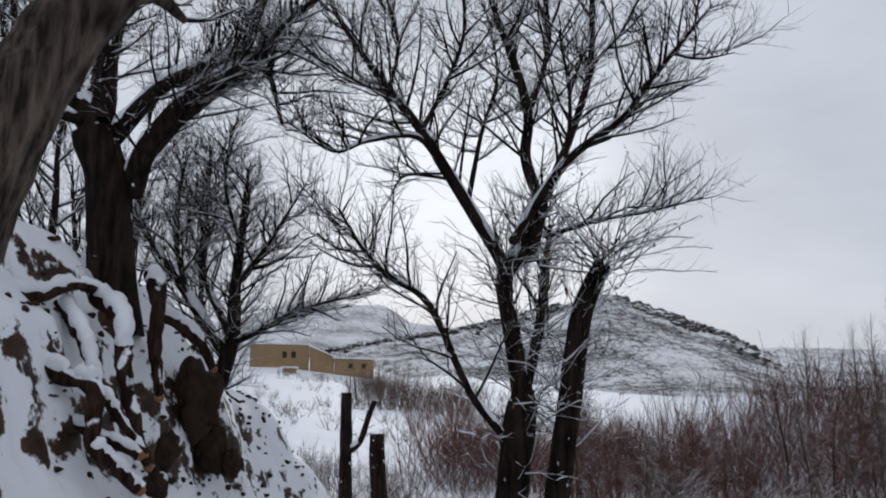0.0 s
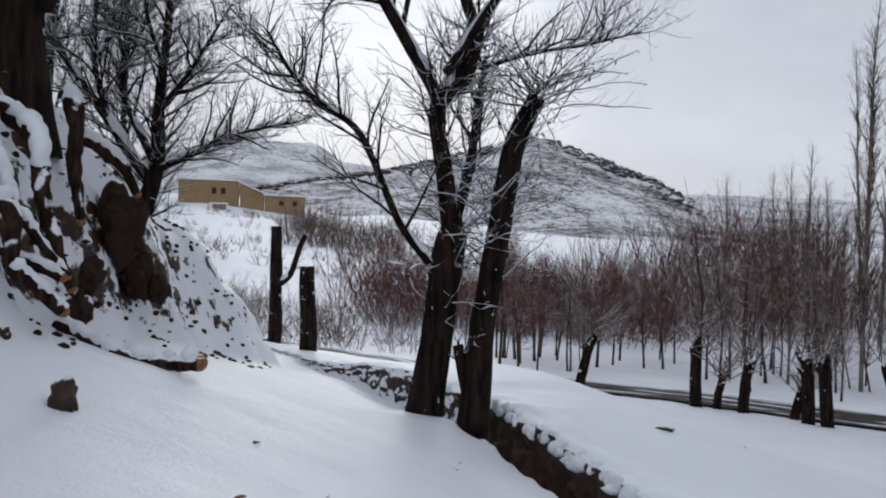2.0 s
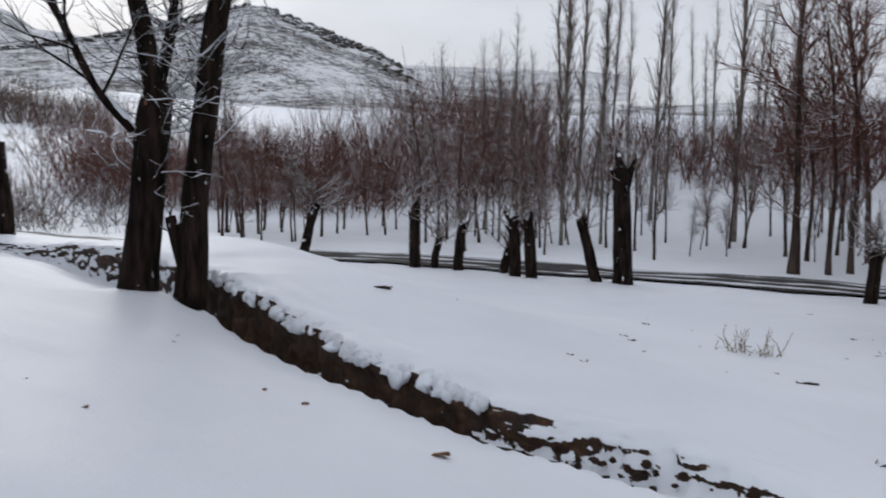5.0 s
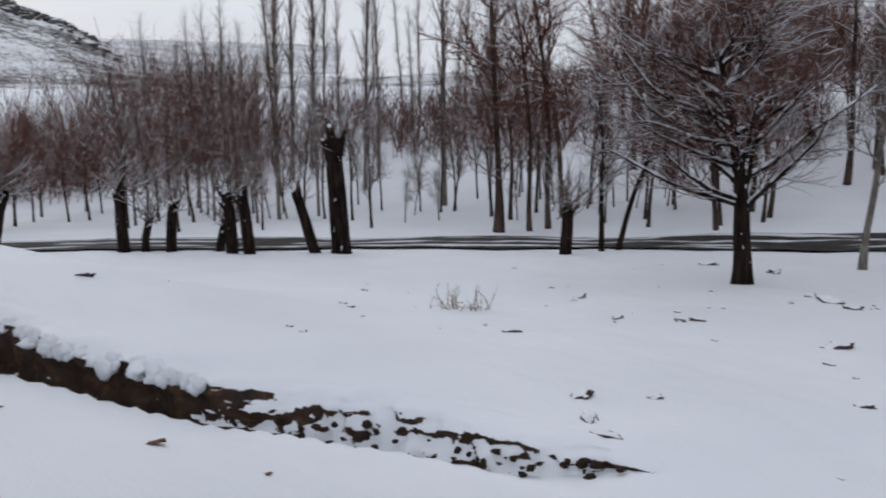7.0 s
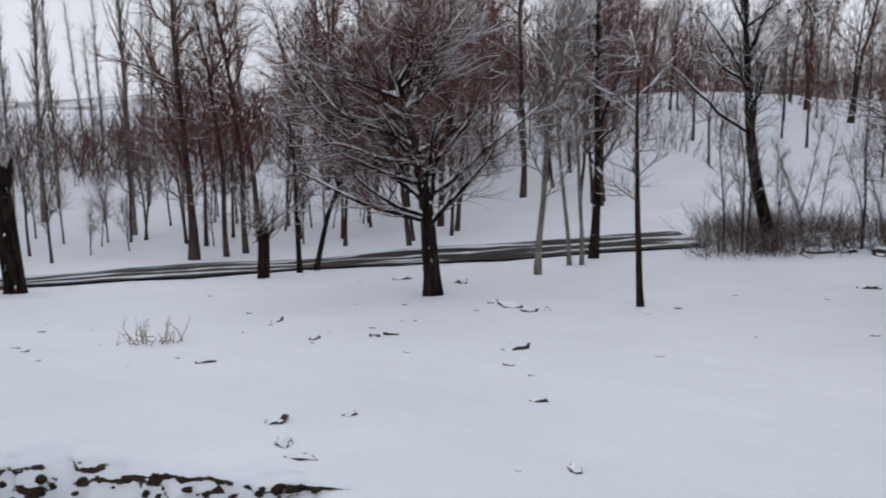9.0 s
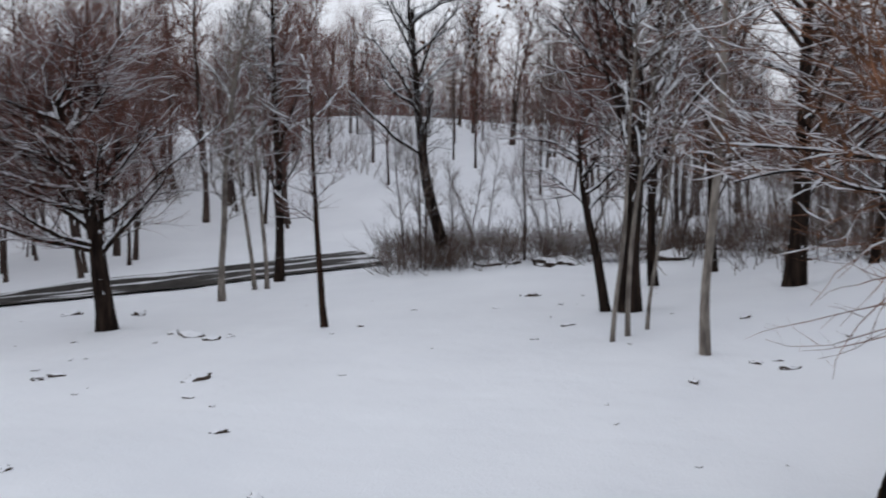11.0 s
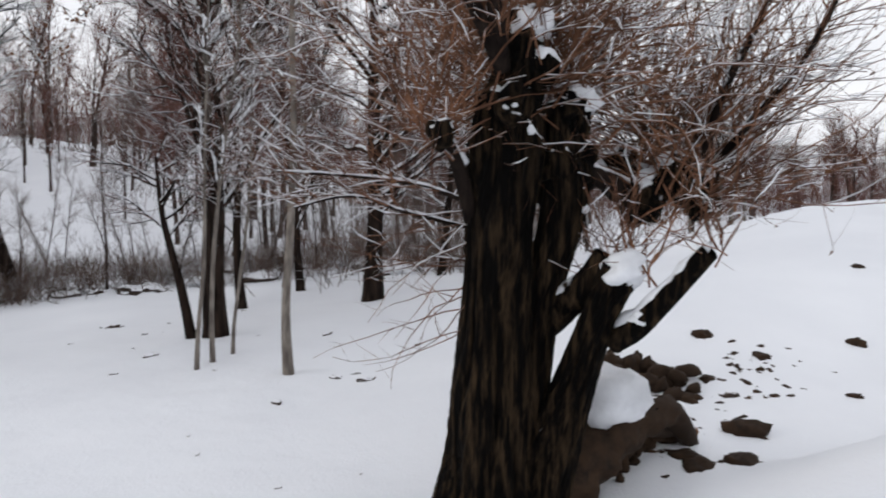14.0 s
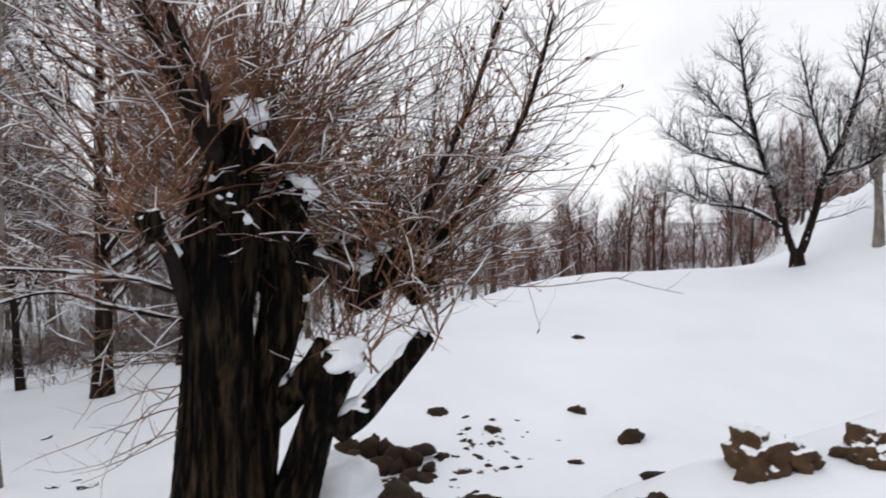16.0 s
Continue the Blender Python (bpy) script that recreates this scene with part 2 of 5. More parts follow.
def plain_z(x, y):
    """The field on the far side of the ditch, which falls away to the road."""
    s, p = 0.6 * x - 0.8 * y, -0.8 * x - 0.6 * y
    r = np.hypot(x, y)
    z = 0.15 - 0.07 * np.clip(x, -6, 14) - 0.055 * np.clip(y, -4, 16)
    z = z - 0.5 * smooth(14, 26, y) * smooth(-10, 6, x)
    z = z + 0.20 * smooth(4.0, 5.0, s) * smooth(-4.5, -2.5, p) + 0.85 * smooth(5, 14, s) * smooth(-9, -2, p) + 1.8 * smooth(0.1, 3.0, p) * smooth(12, 17, s)
    z = z - 1.2 * smooth(17, 26, s) * (1 - smooth(0, 3, p))
    z = z + 3.1 * smooth(19, 42, r) * smooth(10, 20, x) * smooth(-14, -4, y)
    z = z + np.clip(y - 30, 0, 120) * 0.059 * (1 - smooth(2, 34, x))
    return z


def ground_z(x, y):
    x, y = np.asarray(x, float), np.asarray(y, float)
    u = x - ditch_x(y)
    open_ = smooth(1.3, 2.2, y) * (1 - smooth(14, 17, y))
    trench = smooth(1.9, 2.6, y) * (1 - smooth(13, 16, y))
    deep = ditch_deep(y)
    near = np.interp(y, (-6, 0, 4, 7, 12, 20), (-0.05, -0.25, -0.21, -0.10, -0.17, -0.45))
    far = near + np.interp(y, (2, 4, 5, 7.0, 7.8, 12), (0.07, 0.09, 0.11, 0.10, 0.05, 0.03)) * open_
    slope = np.interp(y, (-4, 0, 3.5, 5.5, 8, 14), (0.0, 0.08, 0.27, 0.34, 0.32, 0.22))
    field = plain_z(x, y) + (far - plain_z(ditch_x(y), y)) * np.exp(-(np.clip(u, 0, 50) / 2.6) ** 2) * (1 - smooth(14, 22, y))
    path = near + slope * np.clip(-u - 0.31, 0, 4.5)
    wide = np.interp(y, (4, 5.5, 6.2, 6.9, 8, 10), (1.0, 1.05, 1.0, 0.95, 1.35, 1.8))
    tall = np.interp(y, (2.5, 4.5, 8, 10, 13, 18), (0.6, 1.6, 1.6, 1.3, 1.0, 0.0))
    b = bank_x(y) - x
    rough = smooth(-0.3, 0.1, b) * (1 - smooth(0.8, 1.6, b)) * smooth(3.0, 4.5, y) * (1 - smooth(9, 12, y))
    b = b + rough * (0.16 * value_noise(x * 2.0 + 1, y * 3.4, 1.0) + 0.06 * value_noise(x * 7, y * 11, 2.0))
    t = (b + 0.1 * wide) / (1.1 * wide)
    bank = tall * (0.5 * smooth(0, 0.35, t) + 0.5 * smooth(0.15, 1.0, t)) + 0.3 * smooth(1, 4, b) * smooth(2.5, 4.5, y)
    bank = bank + rough * 0.055 * np.sin(bank * 15 + 2.5 * value_noise(x * 2.2, y * 2.6, 4.0)) + rough * 0.05 * value_noise(x * 6.3, y * 7.1, 5.0)
    path = path + bank
    path = path + 0.16 * np.exp(-(((x - 1.40) / 0.5) ** 2) - ((y - 6.97) / 0.45) ** 2)
    field = field + 0.40 * np.exp(-(((x - 2.8) / 1.5) ** 2) - ((y - 9.2) / 3.0) ** 2)
    path = path + (plain_z(x, y) - path) * np.maximum(smooth(15, 24, y), 1 - smooth(-3.5, -1, y))
    side = smooth(0.12, 0.30, u) * open_ + smooth(-0.5, 0.5, u) * (1 - open_)
    z = path * (1 - side) + field * side
    # the trench, whose lining is a mesh of its own
    cut = smooth(-0.22, -0.09, u) * (1 - smooth(0.16, 0.26, u))
    z = z - deep * cut * trench
    return z + 0.025 * value_noise(x * 0.9, y * 1.1) + 0.012 * value_noise(x * 2.6, y * 2.2, 3.0) + 0.009 * value_noise(x * 5.3, y * 4.6, 11.0) + 0.004 * value_noise(x * 13.3, y * 11.6, 12.0) + 0.25 * value_noise(x * 0.11, y * 0.13) * smooth(22, 45, np.hypot(x, y))


def ditch_deep(y):
    return np.interp(y, (1.5, 2.2, 3.2, 4.0, 4.6, 7.0, 7.8, 12), (0.05, 0.10, 0.14, 0.16, 0.23, 0.22, 0.07, 0.04))


def gz(x, y):
    return float(ground_z(x, y))


# ---- mesh helpers ----
def mesh_of(name, verts, faces, mats, mat_index=None, shade=True, uvs=None):
    me = bpy.data.meshes.new(name)
    verts = np.asarray(verts, np.float32)
    faces = np.asarray(faces, np.int32)
    me.vertices.add(len(verts))
    me.vertices.foreach_set("co", verts.ravel())
    k = faces.shape[1]
    me.loops.add(faces.size)
    me.loops.foreach_set("vertex_index", faces.ravel())
    me.polygons.add(len(faces))
    me.polygons.foreach_set("loop_start", np.arange(0, faces.size, k, dtype=np.int32))
    me.polygons.foreach_set("use_smooth", np.full(len(faces), shade))
    for m in mats:
        me.materials.append(m)
    if mat_index is not None:
        me.polygons.foreach_set("material_index", np.asarray(mat_index, np.int32))
    if uvs is not None:
        lay = me.uv_layers.new(name="UVMap")
        lay.data.foreach_set("uv", np.asarray(uvs, np.float32)[faces.ravel()].ravel())
    me.update(calc_edges=True)
    me.validate()
    return me


def thing(name, label, category, group="", at=(0, 0, 0), rz=0.0, scale=1.0):
    ob = new(name)
    ob.empty_display_size = 0.2
    ob.matrix_world = pose(*at, 0, 0, rz) @ Matrix.Diagonal((scale, scale, scale, 1))
    return tagged(ob, label, category, group)


def under(name, me, parent, label=""):
    ob = new(name, me)
    ob.parent = parent
    return tagged(ob, label)


def part(name, bm, material, parent, label=""):
    me = bpy.data.meshes.new(name)
    bm.to_mesh(me)
    bm.free()
    me.materials.append(material)
    return under(name, me, parent, label)


def tubes(branches, sides, close=True):
    """Quads of tapered tubes round polylines; each branch is rows of x, y, z, radius."""
    vs, fs, base = [], [], 0
    ang = np.arange(sides) * (2 * math.pi / sides)
    ca, sa = np.cos(ang), np.sin(ang)
    for b in branches:
        b = np.asarray(b, float)
        p, r = b[:, :3], b[:, 3]
        t = np.gradient(p, axis=0)
        t /= np.linalg.norm(t, axis=1, keepdims=True) + 1e-9
        ref = np.array((0.31, 0.95, 0.05)) if abs(t[0, 1]) < 0.8 else np.array((1.0, 0.1, 0.0))
        e1 = np.cross(t, ref)
        e1 /= np.linalg.norm(e1, axis=1, keepdims=True) + 1e-9
        e2 = np.cross(t, e1)
        ring = p[:, None] + r[:, None, None] * (ca[None, :, None] * e1[:, None] + sa[None, :, None] * e2[:, None])
        n = len(b)
        vs.append(ring.reshape(-1, 3))
        i = base + np.arange((n - 1) * sides).reshape(n - 1, sides)
        j = np.roll(i, -1, axis=1)
        fs.append(np.stack([i, j, j + sides, i + sides], -1).reshape(-1, 4))
        if close and sides == 4:
            fs.append(np.array([[base + (n - 1) * sides + q for q in range(4)]]))
        base += n * sides
    return np.concatenate(vs), np.concatenate(fs)


def finer(b, k=4, wobble=0.0, rng=None):
    """A smooth curve through the rows of a limb."""
    b = np.asarray(b, float)
    t = np.arange(len(b))
    s = np.linspace(0, len(b) - 1, (len(b) - 1) * k + 1)
    out = np.empty((len(s), 4))
    m = np.gradient(b, axis=0)
    i = np.clip(s.astype(int), 0, len(b) - 2)
    f = (s - i)[:, None]
    out = (2 * f**3 - 3 * f**2 + 1) * b[i] + (f**3 - 2 * f**2 + f) * m[i] + (3 * f**2 - 2 * f**3) * b[i + 1] + (f**3 - f**2) * m[i + 1]
    if wobble and rng is not None:
        out[1:-1, :3] += rng.normal(0, wobble, (len(s) - 2, 3))
    out[:, 3] = np.maximum(out[:, 3], 0.002)
    return out


def shoot(rng, start, way, length, r0, n=5, wander=0.18, lift=0.0, r1=0.25):
    """One branch that wanders from its start; lift bends it up (or down)."""
    p, d = np.array(start, float), np.array(way, float)
    d /= np.linalg.norm(d)
    rows = [(*p, r0)]
    for k in range(1, n):
        d = d + rng.normal(0, wander, 3) + np.array((0, 0, lift))
        d /= np.linalg.norm(d)
        p = p + d * (length / (n - 1))
        rows.append((*p, r0 * (1 - (1 - r1) * k / (n - 1))))
    return np.array(rows)


def sprout(rng, limb, count, length, r0, angle=(35, 70), lift=0.06, n=5, wander=0.16, lo=0.15, hi=1.0, taper=0.5):
    """Side branches along a limb."""
    out = []
    p = limb[:, :3]
    for k in range(count):
        s = (lo + (hi - lo) * (k + rng.random()) / count) * (len(limb) - 1)
        i = min(int(s), len(limb) - 2)
        f = s - i
        q = p[i] * (1 - f) + p[i + 1] * f
        rad = limb[i, 3] * (1 - f) + limb[i + 1, 3] * f
        t = p[i + 1] - p[i]
        t /= np.linalg.norm(t) + 1e-9
        side = np.cross(t, rng.normal(0, 1, 3))
        side /= np.linalg.norm(side) + 1e-9
        a = radians(rng.uniform(*angle))
        way = t * math.cos(a) + side * math.sin(a)
        if way[2] < -0.25:
            way[2] *= -0.5
        long_ = length * (1 - taper * s / (len(limb) - 1)) * rng.uniform(0.6, 1.25)
        out.append(shoot(rng, q, way, long_, min(r0, rad * 0.75), n, wander, lift))
    return out


def snow_on(branches, sides, thick=0.75, least=0.0035, seed=0, keep=0.86):
    """Snow that lies along branches: low ridges on those parts that are not too steep, with gaps."""
    rng = np.random.default_rng(seed)
    out = []
    for b in branches:
        b = np.asarray(b, float)
        d = np.diff(b[:, :3], axis=0)
        flat = np.hypot(d[:, 0], d[:, 1]) / (np.linalg.norm(d, axis=1) + 1e-9)
        ok = (flat > 0.5) & (rng.random(len(flat)) < keep)
        run = []
        for i in range(len(ok) + 1):
            if i < len(ok) and ok[i]:
                run.append(i)
            elif run:
                q = b[run[0] : run[-1] + 2].copy()
                q[:, 2] += q[:, 3] * 0.8 + 0.001
                q[:, 3] = np.maximum(q[:, 3] * thick, least) * rng.uniform(0.75, 1.2, len(q))
                q[0, 3] *= 0.4
                q[-1, 3] *= 0.4
                out.append(q)
                run = []
    return tubes(out, sides, False) if out else None


def build_tree(ob, thick, mid, fine, m_trunk, m_branch, m_twig, trunk_name="trunk", rough_trunk=0.0, snow=True, split=True):
    """The parts of a tree: its trunk, its limbs, its smaller branches and twigs, and the snow on them."""
    for k, b in enumerate(thick):
        c = finer(b, 6)
        sides = (14 if k == 0 else 10) if snow else 7
        v, f = tubes([c], sides)
        if rough_trunk:
            amp = np.sin(v[:, 0] * 41 + v[:, 1] * 37) * np.sin(v[:, 2] * 7 + v[:, 0] * 13) + 0.6 * np.sin(v[:, 0] * 90 - v[:, 1] * 70 + v[:, 2] * 5)
            v = v + (rough_trunk * np.repeat(np.minimum(c[:, 3] / 0.08, 1.5), sides) * amp)[:, None] * np.array((0.7, 0.7, 0.1))
        nm = trunk_name if k == 0 else "limb"
        under(nm, mesh_of(nm, v, f, [m_trunk]), ob)
    if snow:
        for b in [finer(b, 4) for b in thick[1:]]:
            got = snow_on([b], 7, 1.0, 0.008, len(b))
            if got:
                tagged(under("limb_snow", mesh_of("limb_snow", *got, [branch_snow]), ob, "settled snow"), kind="stuff")
    if mid:
        v, f = tubes(mid, 5 if snow else 3)
        tagged(under("branchwork", mesh_of("branchwork", v, f, [m_branch]), ob), kind="stuff")
    if fine:
        v, f = tubes(fine, 3, False)
        tagged(under("crown", mesh_of("crown", v, f, [m_twig]), ob), kind="stuff")
    if snow:
        got = snow_on(list(mid) + list(fine[::6]), 3, 0.65, 0.0035, 5)
        if got:
            tagged(under("crown_snow", mesh_of("crown_snow", *got, [branch_snow]), ob, "settled snow"), kind="stuff")
    return ob


def local(limbs, base):
    return [np.asarray(b, float) - np.array((*base, 0.0)) for b in limbs]




# ---- ground ----
def stretch_axis(lo, fine_lo, fine_hi, hi, step, grow):
    v = list(np.arange(fine_lo, fine_hi + 1e-6, step))
    d, a = step, fine_hi
    while a < hi:
        d *= grow
        a += d
        v.append(a)
    d, a = step, fine_lo
    while a > lo:
        d *= grow
        a -= d
        v.insert(0, a)
    return np.array(v)


def grid_faces(nx, ny):
    i = np.arange(nx * ny).reshape(ny, nx)
    return np.stack([i[:-1, :-1], i[:-1, 1:], i[1:, 1:], i[1:, :-1]], -1).reshape(-1, 4)


gx = stretch_axis(-900, -2.6, 5.5, 1500, 0.055, 1.06)
gy = stretch_axis(-1200, -5.0, 9.0, 1500, 0.065, 1.06)
GX, GY = np.meshgrid(gx, gy)
ground = tagged(new("ground", mesh_of("ground", np.stack([GX, GY, ground_z(GX, GY)], -1).reshape(-1, 3), grid_faces(len(gx), len(gy)), [snow_ground])),
                "snow-covered field with bare brown soil along a ditch", "ground", kind="structure")


# ---- the lining of the ditch: bare earth under a lip of snow ----
def ditch_lining():
    ys = np.arange(1.5, 15.5, 0.025)
    prof_u = np.array((-0.16, -0.10, -0.05, -0.02, 0.0, 0.01, 0.0, 0.0, 0.03, 0.08, 0.16, 0.28, 0.42))
    prof_h = np.array((-0.06, 0.0, 0.05, 0.16, 0.35, 0.55, 0.75, 0.88, 1.0, 1.04, 1.05, 1.03, 1.0))
    fine_ = np.linspace(0, len(prof_u) - 1, 34)
    prof_u, prof_h = np.interp(fine_, np.arange(len(prof_u)), prof_u), np.interp(fine_, np.arange(len(prof_h)), prof_h)
    Y, U = np.meshgrid(ys, prof_u, indexing="ij")
    H = np.broadcast_to(prof_h, Y.shape)
    big = 0.05 * value_noise(Y * 1.9, Y * 0.7, 7.0) + 0.03 * value_noise(Y * 5.3, Y * 2.9, 8.0)
    small = 0.035 * value_noise(Y * 15, H * 7.0, 5.0) + 0.022 * value_noise(Y * 37, H * 16.0, 6.0)
    X = ditch_x(Y) + U + big * smooth(-0.15, 0.0, U) * (1 - smooth(0.2, 0.4, U)) + small * smooth(-0.1, 0.0, U) * (1 - smooth(0.1, 0.3, U))
    X = X + 0.13 * np.clip(H, 0, 1) * (1 - smooth(3.5, 4.6, Y)) * (1 - smooth(0.1, 0.42, U))
    low = ground_z(ditch_x(ys) - 0.06, ys) - 0.01 - 0.07 * (1 - smooth(3.4, 4.6, ys))
    high = ground_z(ditch_x(ys) + 0.42, ys) + 0.008
    Z = low[:, None] + (high - low)[:, None] * H
    Z = Z + 0.020 * value_noise(Y * 9.0, U * 14.0, 3.0) * smooth(-0.02, 0.03, U) * (1 - smooth(0.25, 0.4, U))
    Z = Z - 0.06 * (1 - smooth(1.6, 2.2, Y))
    me = mesh_of("ditch_bank", np.stack([X, Y, Z], -1).reshape(-1, 3), grid_faces(len(prof_u), len(ys)), [bank_earth, bank_snowy])
    for f in me.polygons:
        y = f.center.y
        f.material_index = 1 if y < 4.0 + 0.25 * math.sin(f.center.z * 30 + y * 4) or y > 7.6 else 0
    return me


tagged(new("ditch_bank", ditch_lining()), "undercut brown earth bank of a ditch with a lip of snow", "ditch", kind="structure")


def crumbs(name, label, places, seed, mat, flat=1.0):
    """Lumps too many to count, joined: each row is x, y, z and a size."""
    bm = bmesh.new()
    bmesh.ops.create_icosphere(bm, subdivisions=2, radius=1.0)
    co = np.array([v.co for v in bm.verts])
    fc = np.array([[v.index for v in f.verts] for f in bm.faces])
    bm.free()
    rr = np.random.default_rng(seed)
    vs, fs = [], []
    for k, (x, y, z, s) in enumerate(places):
        n = 1 + 0.38 * value_noise(co[:, 0] * 2.1 + k, co[:, 1] * 2.3 + co[:, 2] * 1.9, k * 0.7) + rr.normal(0, 0.11, len(co))
        vs.append(co * n[:, None] * s * rr.uniform(0.6, 1.4, 3) * (1, 1, flat) + (x, y, z))
        fs.append(fc + k * len(co))
    return tagged(new(name, mesh_of(name, np.concatenate(vs), np.concatenate(fs), [mat])), label, "crumbs", kind="stuff")


rng = np.random.default_rng(3)
lip, bare = [], []
for k in range(170):
    y = float(rng.uniform(4.2, 7.4))
    off = float(rng.uniform(-0.02, 0.10))
    x = float(ditch_x(y)) + off
    lip.append((x, y, gz(float(ditch_x(y)) + 0.42, y) + float(rng.uniform(-0.045, 0.0)), float(rng.uniform(0.018, 0.05))))
for k in range(70):
    y = float(rng.uniform(2.0, 4.0))
    x = float(ditch_x(y)) + float(rng.uniform(-0.02, 0.05))
    t = float(rng.random())
    t *= 0.7
    bare.append((x + 0.04 * t, y, gz(float(ditch_x(y)) - 0.06, y) * (1 - t) + gz(float(ditch_x(y)) + 0.42, y) * t, float(rng.uniform(0.008, 0.026))))
crumbs("snow_lip", "lumpy snow along the lip of the ditch", lip, 1, branch_snow)
crumbs("soil_crumbs", "dark brown clods showing under the lip of snow", bare, 2, bare_soil, 0.75)


# ---- road ----
def ribbon(points, width, across, step, z_up):
    pts = np.asarray(points, float)
    d = np.concatenate([[0], np.cumsum(np.hypot(*np.diff(pts, axis=0).T))])
    s = np.arange(0, d[-1], step)
    c = np.stack([np.interp(s, d, pts[:, 0]), np.interp(s, d, pts[:, 1])], 1)
    k = np.ones(9) / 9
    c = np.stack([np.convolve(np.pad(c[:, i], 4, "edge"), k, "valid") for i in range(2)], 1)
    t = np.gradient(c, axis=0)
    t /= np.linalg.norm(t, axis=1, keepdims=True)
    nrm = np.stack([t[:, 1], -t[:, 0]], 1)
    w = np.linspace(-0.5, 0.5, across)
    xy = c[:, None] + nrm[:, None] * (w[None, :, None] * width)
    z = ground_z(xy[..., 0], xy[..., 1]) + z_up
    v = np.concatenate([xy, z[..., None]], -1).reshape(-1, 3)
    uv = np.stack([np.repeat(s, across), np.tile(w + 0.5, len(s))], 1)
    return v, grid_faces(across, len(s)), uv


rv, rf, ruv = ribbon([(-3, 19.5), (3, 16.4), (5.9, 14.9), (8.3, 12.9), (10.6, 10.8), (12.4, 9.1), (14.1, 7.0), (15.2, 5.2), (16.0, 3.6), (16.6, 2.4)], 2.1, 9, 0.25, 0.035)
road = tagged(new("road", mesh_of("road", rv, rf, [road_mat], uvs=ruv)), "wet dark wheel tracks and slush on a snowy road", "road", kind="structure")


# ---- far hills ----
def hills(name, label, azimuths, tops, r0, r1, foot, seed, rough, mat, step=0.35):
    """A range of hills: ridge heights over azimuth (degrees to the right of north), rising from r0 to the ridge at r1."""
    az = np.radians(np.arange(azimuths[0], azimuths[-1] + 0.01, step))
    rr = np.linspace(r0, r1 + (r1 - r0) * 0.5, 100)
    A, R = np.meshgrid(az, rr)
    top = np.interp(np.degrees(A), azimuths, tops)
    t = np.clip((R - r0) / (r1 - r0), 0, 2)
    shape = np.where(t < 1, t * t * (3 - 2 * t) * 0.65 + t * 0.35, 1 - 0.5 * (t - 1))
    x, y = R * np.sin(A), R * np.cos(A)
    n = 0.6 * value_noise(x * 0.035, y * 0.035, seed) + 0.5 * value_noise(x * 0.11, y * 0.1, seed + 2) + 0.35 * value_noise(x * 0.3, y * 0.27, seed + 3) + 0.3 * np.abs(value_noise(x * 0.7, y * 0.6, seed + 4))
    z = foot + (top - foot) * shape + rough * n * np.clip(t * 1.6, 0, 1)
    return tagged(new(name, mesh_of(name, np.stack([x, y, z], -1).reshape(-1, 3), grid_faces(len(az), len(rr)), [mat])), label, "hill", kind="structure")


HILL_AZ = (-70, -30, -12, -6, -0.3, 2.3, 4.9, 7.3, 10, 12.5, 14.9, 16.8, 18.5, 20.4, 22, 23.9, 25.5, 26.9, 29.3, 34, 40)
HILL_TOP = (8, 9, 11, 13, 16, 18.6, 21.2, 23.3, 27, 30.5, 34, 36, 33, 29.4, 25.6, 22, 16, 12.6, 9, 6, 3)
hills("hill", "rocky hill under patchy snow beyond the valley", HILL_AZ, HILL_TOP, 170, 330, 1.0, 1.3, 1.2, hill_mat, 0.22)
hills("hill", "far mountain under thin snow, its rock coloured pale for haze", (-60, -30, -12, -7, -4, -1.9, 0.4, 2.8, 4.5, 9, 20, 40), (40, 38, 44, 50, 61, 69, 67, 65, 53, 46, 36, 28), 400, 700, 6.0, 4.2, 2.6, mountain_mat)
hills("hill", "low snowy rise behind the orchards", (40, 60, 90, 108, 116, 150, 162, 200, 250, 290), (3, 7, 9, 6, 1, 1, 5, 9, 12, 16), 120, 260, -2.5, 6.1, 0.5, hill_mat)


def hill_surface(az, t):
    """A point on the rocky hill: azimuth in degrees and the share of the way up."""
    top = float(np.interp(az, HILL_AZ, HILL_TOP))
    r = 170 + 160 * t
    return r * math.sin(radians(az)), r * math.cos(radians(az)), 1.0 + (top - 1.0) * (t * t * (3 - 2 * t) * 0.65 + t * 0.35)


rng = np.random.default_rng(41)
rocks, scrub = [], []
for k in range(150):
    az = float(rng.uniform(15.5, 26.2))
    x, y, z = hill_surface(az, 1.0 - abs(float(rng.normal(0, 0.045))))
    rocks.append((x, y, z - 0.3, float(rng.uniform(0.5, 2.4))))
for k in range(90):
    az = float(rng.normal(20.5, 1.6))
    x, y, z = hill_surface(az, float(rng.uniform(0.72, 0.93)))
    rocks.append((x, y, z + 0.1, float(rng.uniform(0.5, 1.5))))
for k in range(420):
    az = float(rng.uniform(-1.5, 14))
    x, y, z = hill_surface(az, 0.96 - abs(float(rng.normal(0, 0.07))))
    scrub.append((x, y, z, float(rng.uniform(0.5, 1.5))))
for k in range(150):
    az = float(rng.uniform(8, 27))
    x, y, z = hill_surface(az, float(rng.uniform(0.45, 0.95)))
    scrub.append((x, y, z, float(rng.uniform(0.3, 0.8))))
crumbs("crags", "dark crags along the crest of the hill", rocks, 6, crag_mat, 0.65)
crumbs("scrub", "dark snow-dusted scrub scattered along the hill", scrub, 7, scrub_mat, 0.6)


